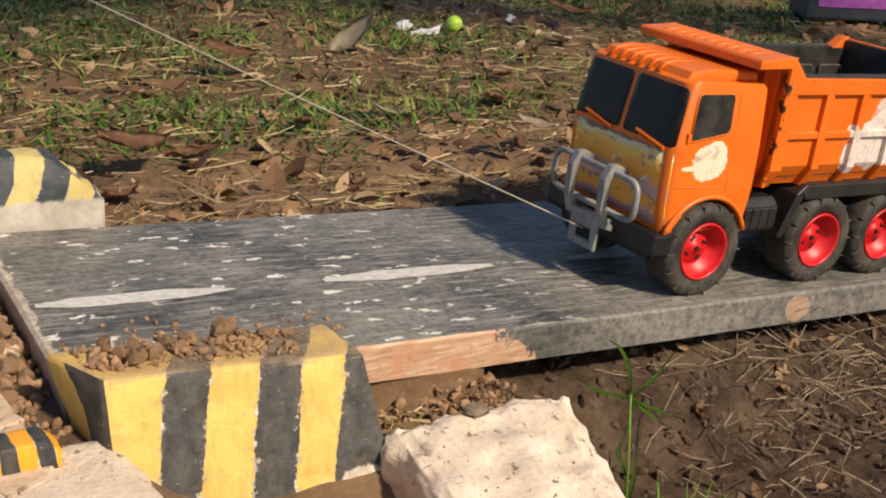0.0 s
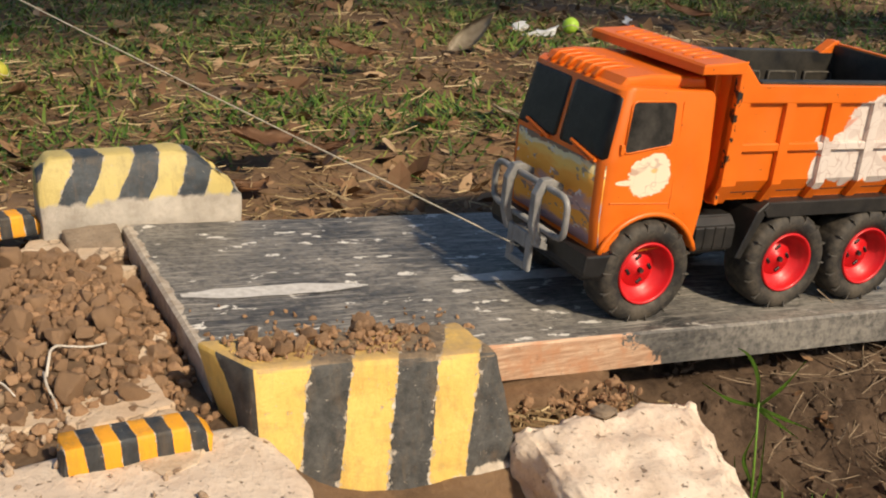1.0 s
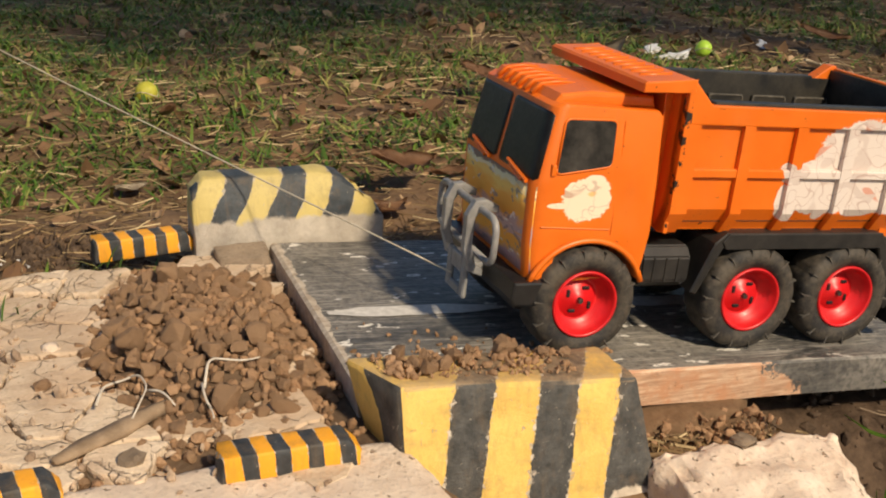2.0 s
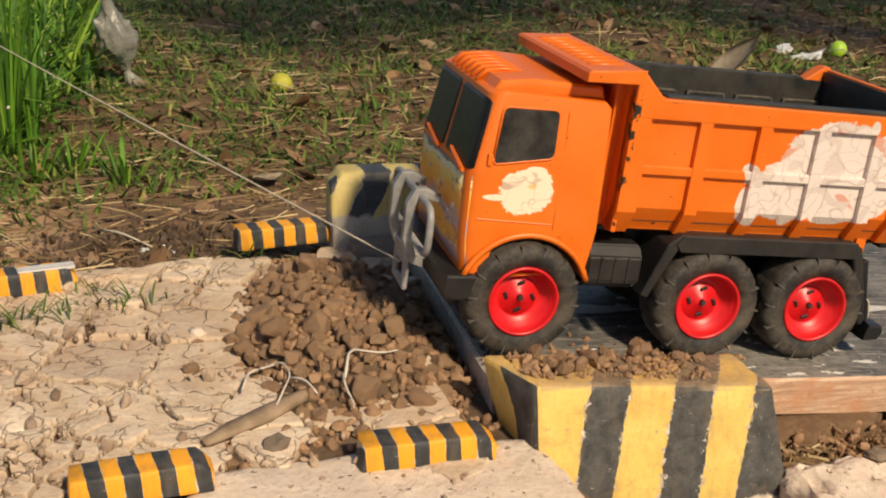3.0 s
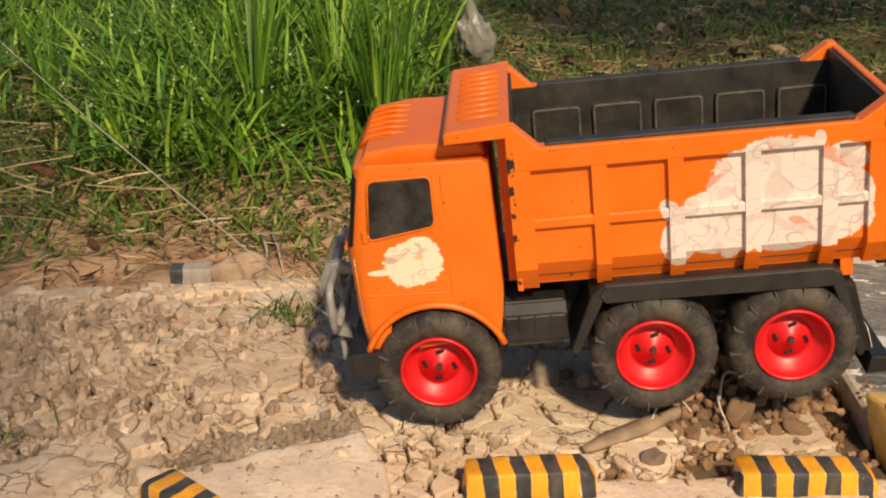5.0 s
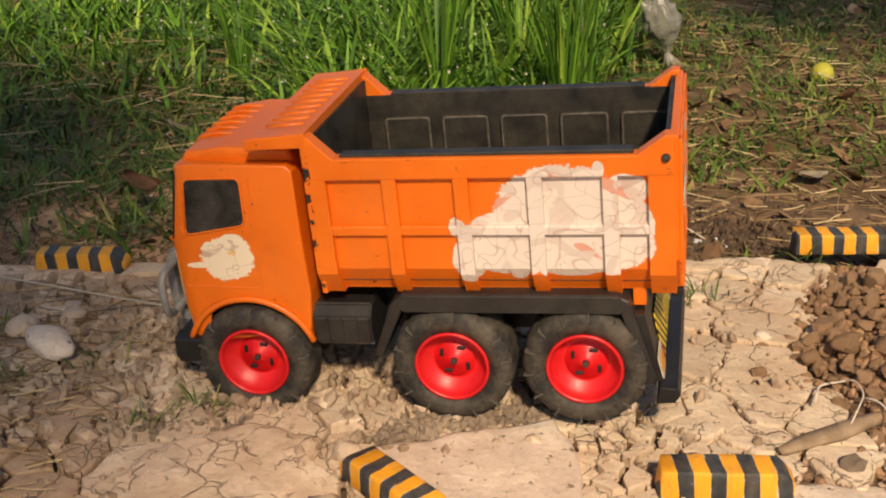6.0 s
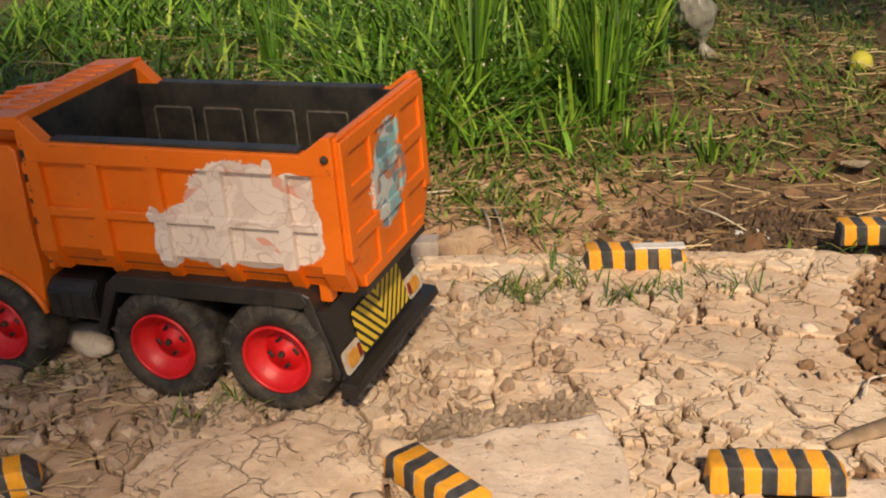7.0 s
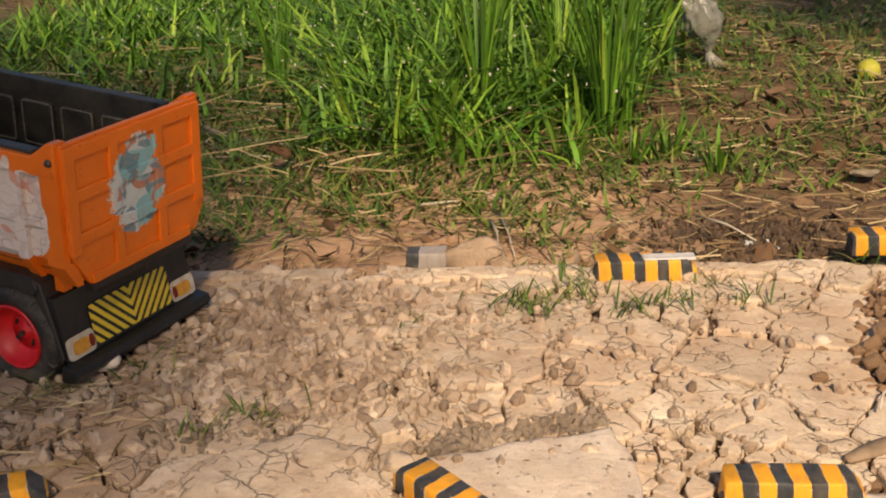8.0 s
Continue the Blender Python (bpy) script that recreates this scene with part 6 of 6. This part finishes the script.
    for _ in range(700):
        x, y = rng.uniform(-1.15, -0.70), rng.uniform(-0.30, 0.10)
        straw.append((x, y, rng.uniform(0.0015, 0.008), rng.uniform(0.01, 0.05), rng.uniform(0.0003, 0.0008), rng.gauss(0.2, 0.7), rng.uniform(-0.1, 0.1)))
    for _ in range(260):
        x, y = rng.uniform(-1.35, -0.45), rng.uniform(0.36, 1.15)
        if beyond(x, y):
            straw.append((x, y, ground_z(x, y) + rng.uniform(0.015, 0.045), rng.uniform(0.03, 0.11), rng.uniform(0.0004, 0.0009), rng.gauss(0.0, 0.8), rng.uniform(-0.2, 0.2)))
    strands("straw", straw, M_STRAW, "dry straw and grass stems strewn on the soil", "straw")
    heads = []
    for _ in range(220):
        x, y = rng.uniform(-1.25, -0.35), rng.uniform(0.62, 1.4)
        heads.append((x, y, ground_z(x, y) + rng.uniform(0.05, 0.13), rng.uniform(0.0013, 0.0028)))
    scatter("grass_flowers", heads, M_ROOT, label="tiny whitish flower heads among the tall grass", category="flowers")
    roots = []
    for _ in range(240):
        x, y = rng.gauss(0.78, 0.14), rng.gauss(-0.09, 0.035)
        roots.append((x, y, ground_z(x, y) + 0.020 * rng.random(), rng.uniform(0.015, 0.06), rng.uniform(0.0003, 0.0008), rng.uniform(0, 3.1416), rng.uniform(-0.7, 0.7)))
    for _ in range(1500):
        x, y = 0.46 + 0.85 * rng.random() ** 0.8, rng.uniform(-0.30, 0.10)
        roots.append((x, y, ground_z(x, y) + 0.05 * rng.random() ** 2, rng.uniform(0.010, 0.04), rng.uniform(0.0003, 0.0007), rng.uniform(0, 3.1416), rng.uniform(-0.8, 0.8)))
    strands("root_tangle", roots, M_TWIG, "tangle of thin dry roots in the dark ditch", "roots")
    vs, fs = [], []
    tries, n_leaf = 0, 0
    while n_leaf < 4600 and tries < 50000:
        tries += 1
        x, y = rng.uniform(-1.6, 2.6), 0.27 + 1.9 * rng.random() ** 1.4
        if not beyond(x, y) or rng.random() > 0.30 + 0.65 * smooth(-0.25, 0.3, x):
            continue
        n_leaf += 1
        ln, w = 0.009 + 0.038 * rng.random() ** 2.4, rng.uniform(0.35, 0.7)
        m = pose(x, y, ground_z(x, y) + rng.uniform(0.002, 0.010), rng.gauss(0, 28), rng.gauss(0, 28), rng.uniform(0, 360))
        cup = rng.uniform(-0.3, 0.35)
        n0 = len(vs)
        vs += [m @ Vector((ln * a, ln * b * w, ln * cup * (a * a + b * b))) for a, b in ((-0.5, 0), (-0.2, -0.45), (0.2, -0.4), (0.55, 0), (0.2, 0.42), (-0.2, 0.46), (0, 0))]
        fs += [(n0 + i, n0 + (i + 1) % 6, n0 + 6) for i in range(6)]
    for _ in range(260):
        x, y = rng.uniform(0.5, 1.3), rng.uniform(-0.28, 0.1)
        ln = rng.uniform(0.008, 0.02)
        m = pose(x, y, ground_z(x, y) + 0.006, rng.gauss(0, 30), rng.gauss(0, 30), rng.uniform(0, 360))
        n0 = len(vs)
        vs += [m @ Vector((ln * a, ln * b * 0.5, ln * 0.2 * (a * a + b * b))) for a, b in ((-0.5, 0), (-0.2, -0.45), (0.2, -0.4), (0.55, 0), (0.2, 0.42), (-0.2, 0.46), (0, 0))]
        fs += [(n0 + i, n0 + (i + 1) % 6, n0 + 6) for i in range(6)]
    tagged(raw("leaf_litter", vs, fs, M_LEAF), "brown dead leaf litter on the soil", "leaf litter", kind="stuff")
    spots = []
    for _ in range(2600):
        x, y = rng.uniform(-1.4, 2.0), 0.2 + 0.9 * rng.random() ** 1.6
        if beyond(x, y):
            s = 0.001 + 0.006 * rng.random() ** 3
            spots.append((x, y, ground_z(x, y) + 0.2 * s, s))
    lumps = []
    for _ in range(1100):
        x, y = rng.gauss(-0.225, 0.06), rng.gauss(0.36, 0.035)
        if beyond(x, y):
            s = 0.0015 + 0.006 * rng.random() ** 2
            lumps.append((x, y, ground_z(x, y) + 0.3 * s, s))
    for _ in range(2600):
        x, y = rng.uniform(0.36, 1.25), rng.uniform(-0.30, 0.10)
        s = 0.0012 + 0.0075 * rng.random() ** 4
        lumps.append((x, y, ground_z(x, y) + 0.2 * s, s))
    scatter("humus", lumps, M_DARK_LUMPS, label="dark soil lumps in hollows of the ground", category="soil")
    for _ in range(420):
        x, y = rng.uniform(0.19, 0.335), rng.uniform(-0.104, -0.07)
        s = 0.001 + 0.0055 * rng.random() ** 2
        spots.append((x, y, rng.uniform(-0.075, -0.041), s))
    scatter("soil_crumbs", spots, M_MUDS, label="brown soil crumbs beside the terrace", category="soil")


build_grass()


def build_weed():
    """One branching weed in the ditch: a bent stem and narrow leaves."""
    weed = tagged(new("weed_plant"), "bright green branching weed in the ditch beside the concrete lump", "weed")
    base = Vector((0.397, -0.176, ground_z(0.397, -0.176) - 0.004))
    across, away = Vector((0.866, -0.5, 0)), Vector((0.5, 0.866, 0))

    def at(r, u, d=0.0):
        return base + across * r + away * d + Vector((0, 0, u))

    def strip(name, pts, w):
        bm = bmesh.new()
        path = rounded_path([at(*p) for p in pts], 0.008, 5, False)
        n = len(path)
        rows = []
        for k, p in enumerate(path):
            t = k / (n - 1)
            d = (path[min(k + 1, n - 1)] - path[max(k - 1, 0)]).normalized()
            side = d.cross(away).normalized() * (w * (0.55 + 1.2 * t - 1.7 * t * t) + 0.0002)
            rows.append([bm.verts.new(p + side), bm.verts.new(p + away * 0.0008), bm.verts.new(p - side)])
        for a, b in zip(rows, rows[1:]):
            bm.faces.new((a[0], b[0], b[1], a[1]))
            bm.faces.new((a[1], b[1], b[2], a[2]))
        bmesh.ops.solidify(bm, geom=list(bm.faces), thickness=0.0004)
        part(name, bm, M_WEED, weed, smooth=True)

    part("stem", tube([at(0, 0), at(-0.002, 0.05), at(-0.006, 0.108)], 0.0013, 6, None, 0.6), M_WEED, weed, smooth=True)
    for pts in ([(-0.006, 0.104), (-0.009, 0.130), (-0.018, 0.148), (-0.027, 0.152)], [(-0.005, 0.106), (0.010, 0.122), (0.024, 0.146)], [(-0.006, 0.105), (-0.028, 0.108), (-0.050, 0.121)],
                [(-0.005, 0.104), (0.014, 0.096), (0.038, 0.088)], [(-0.005, 0.102), (0.010, 0.092), (0.028, 0.080)], [(-0.001, 0.035), (-0.012, 0.058), (-0.004, 0.086)], [(0.0, 0.0), (0.004, 0.040), (0.002, 0.090)], [(0.0, 0.0), (-0.014, 0.030), (-0.018, 0.060)]):
        strip("leaf_blade", pts, 0.0019)


build_weed()


def dry_stems():
    """Long bleached stems and a small pale block at the terrace edge."""
    for pts in ([(-0.575, 0.53), (-0.54, 0.50), (-0.50, 0.47)], [(-0.52, 0.44), (-0.50, 0.37), (-0.475, 0.27)], [(-0.53, 0.43), (-0.51, 0.36), (-0.495, 0.27)], [(-1.29, 0.86), (-1.17, 0.89), (-1.03, 0.84)], [(-0.93, 0.70), (-0.88, 0.67), (-0.80, 0.64)], [(-0.95, 0.75), (-0.97, 0.68), (-0.90, 0.62)], [(-1.02, 0.80), (-0.90, 0.83), (-0.80, 0.80)], [(-0.95, 0.62), (-0.85, 0.60), (-0.76, 0.55)], [(-0.62, 0.46), (-0.58, 0.47), (-0.53, 0.50)], [(-0.3, 0.42), (-0.27, 0.38), (-0.24, 0.36)]):
        line = [(x, y, ground_z(x, y) + 0.006 + 0.006 * (k == 1)) for k, (x, y) in enumerate(pts)]
        curl(rounded_path([Vector(p) for p in line], 0.01, 4, False), 0.0017, "dry_twig", M_TOW, "bleached dry twig lying on the soil", "twig", 0.5, "dry twigs")
    bm = box(-0.020, 0.020, -0.011, 0.011, -0.004, 0.020, 0.002)
    rough_solid(bm, 2, 0.001, 70, 3)
    ob = part("small_block", bm, striped_material("faded_block_paint", 0.05, 0.62, -0.007, (0, 0), -1, (0.44, 0.38, 0.33), (0.05, 0.05, 0.05)), smooth=True)
    ob.matrix_world = pose(-0.562, 0.238, ground_z(-0.562, 0.238) + 0.010, 0, 0, 6)
    tagged(ob, "small faded grey and white block at the terrace edge", "marker bar")


dry_stems()


# ---- unseen trees added to shade the grass and the far end of the road ----
def build_unseen_tree(base, crown, radius, n, seed):
    rng = random.Random(seed)
    tree = tagged(new("tree"), "unseen leafy tree added to shade the grass and the clay road", "tree", "shade trees")
    b, c = Vector(base), Vector(crown)
    tips = []
    fork = b + (c - b) * 0.6 + Vector((0, 0, 0.2))
    bm = tube([b, b + (fork - b) * 0.5 + Vector((0.05, 0.03, 0)), fork], 0.11, 10, None, 0.6)
    for i in range(9):
        a = 6.283 * i / 9
        tip = c + Vector((radius[0] * 0.75 * math.cos(a), radius[1] * 0.75 * math.sin(a), rng.uniform(-0.3, 0.4)))
        tube([fork, (fork + tip) / 2 + Vector((0, 0, 0.15)), tip], 0.045, 6, bm, 0.25)
    part("trunk", bm, M_WOOD, tree, smooth=True)
    vs, fs = [], []
    hubs = []
    while len(hubs) < 90:
        p = Vector((rng.uniform(-1, 1), rng.uniform(-1, 1), rng.uniform(-1, 1)))
        if 0.25 < p.length < 1:
            hubs.append(c + Vector((p.x * radius[0], p.y * radius[1], p.z * radius[2])))
    for _ in range(n):
        h = rng.choice(hubs)
        p = h + Vector((rng.gauss(0, 0.13), rng.gauss(0, 0.13), rng.gauss(0, 0.09)))
        ln = rng.uniform(0.07, 0.14)
        m = pose(p.x, p.y, p.z, rng.gauss(0, 35), rng.gauss(0, 35), rng.uniform(0, 360))
        n0 = len(vs)
        vs += [m @ Vector((ln * a, ln * w, ln * z)) for a, w, z in ((-0.5, 0, 0), (-0.1, -0.22, 0.05), (0.5, 0, -0.05), (-0.1, 0.22, 0.05))]
        fs += [(n0, n0 + 1, n0 + 2), (n0, n0 + 2, n0 + 3)]
    tagged(raw("crown", vs, fs, M_TURF, tree), kind="stuff")


build_unseen_tree((-2.7, -4.7, 0), (-1.08, -3.04, 2.75), (1.2, 1.06, 0.5), 13300, 1)
build_unseen_tree((3.7, -2.2, 0), (1.67, -0.60, 2.9), (2.0, 1.05, 0.5), 6500, 2)

# ---- clay pieces last ----
build_plates()


# ---- what moves ----
TRUCK_ROWS = [
    (0.0, (0.5671, 0.0357, -0.0260, 1.66, 4.16, 0.80)),
    (0.5, (0.4693, 0.0384, -0.0212, 1.12, 3.62, 0.47)),
    (1.0, (0.3681, 0.0394, -0.0147, 0.38, 3.64, 0.81)),
    (2.3, (0.1315, 0.0429, 0.0070, -0.34, 5.23, 0.46)),
    (2.5, (0.0981, 0.0434, 0.0102, -0.45, 5.40, 0.92)),
    (3.0, (0.0241, 0.0470, 0.0181, -0.82, 5.98, 0.64)),
    (3.5, (-0.0650, 0.0479, 0.0255, -0.32, 5.73, 0.91)),
    (4.0, (-0.1498, 0.0463, 0.0226, 1.05, 2.77, 1.53)),
    (4.2, (-0.1817, 0.0420, 0.0221, 1.20, 0.60, 1.90)),
    (5.3, (-0.3734, 0.0010, 0.0076, 2.30, -6.60, -2.40)),
    (5.5, (-0.4316, -0.0032, 0.0097, 2.41, -4.46, -2.93)),
    (6.0, (-0.5843, 0.0083, -0.0059, 1.92, -4.03, -2.38)),
    (6.5, (-0.7061, 0.0044, -0.0110, -0.65, -3.47, -3.44)),
    (7.0, (-0.8271, 0.0241, -0.0051, 1.75, -1.86, -8.80)),
    (7.5, (-0.9284, 0.0504, -0.0007, -0.75, -1.03, -14.85)),
    (8.0, (-1.0524, 0.1002, 0.0088, -0.91, 3.89, -16.67)),
]
# seconds, then the heading and the rise of the tow string in degrees
STRING_ROWS = [(0.0, 30, 13.7), (0.5, 30, 14.0), (1.0, 30, 11.8), (2.5, 30, 7.0), (3.0, 30, 5.5), (3.5, 30, 2.8), (4.0, 30, 0.8), (4.2, 31, 0.3), (5.3, 34, 1.0), (5.5, 44, 0.6), (6.0, 76, 0.5), (6.5, 80, 0.5), (7.0, 82, 1), (7.5, 84, 1), (8.0, 84, 1)]


def truck_at(t):
    rows = TRUCK_ROWS
    for (t0, a), (t1, c) in zip(rows, rows[1:]):
        if t <= t1 + 1e-6:
            k = (t - t0) / (t1 - t0)
            return [p + (q - p) * k for p, q in zip(a, c)]
    return list(rows[-1][1])


def motions():
    walk(truck, [(t, pose(*p)) for t, p in TRUCK_ROWS])
    steps = [i * 0.1 for i in range(81)]
    travelled, last, spin = 0.0, truck_at(0.0), []
    for t in steps:
        p = truck_at(t)
        travelled += math.hypot(p[0] - last[0], p[1] - last[1])
        last = p
        spin.append((t, math.degrees(travelled / R_WHEEL)))
    for w in wheels:
        home = w.location.copy()
        walk(w, [(t, pose(home.x, home.y, home.z, 0, -a, 0)) for t, a in spin])
    ties = []
    for t, heading, rise in STRING_ROWS:
        hook = pose(*truck_at(t)) @ Vector((-0.0765, 0.0, 0.045))
        ties.append((t, pose(hook.x, hook.y, hook.z, rise, 0, heading)))
    walk(tow, ties)


motions()
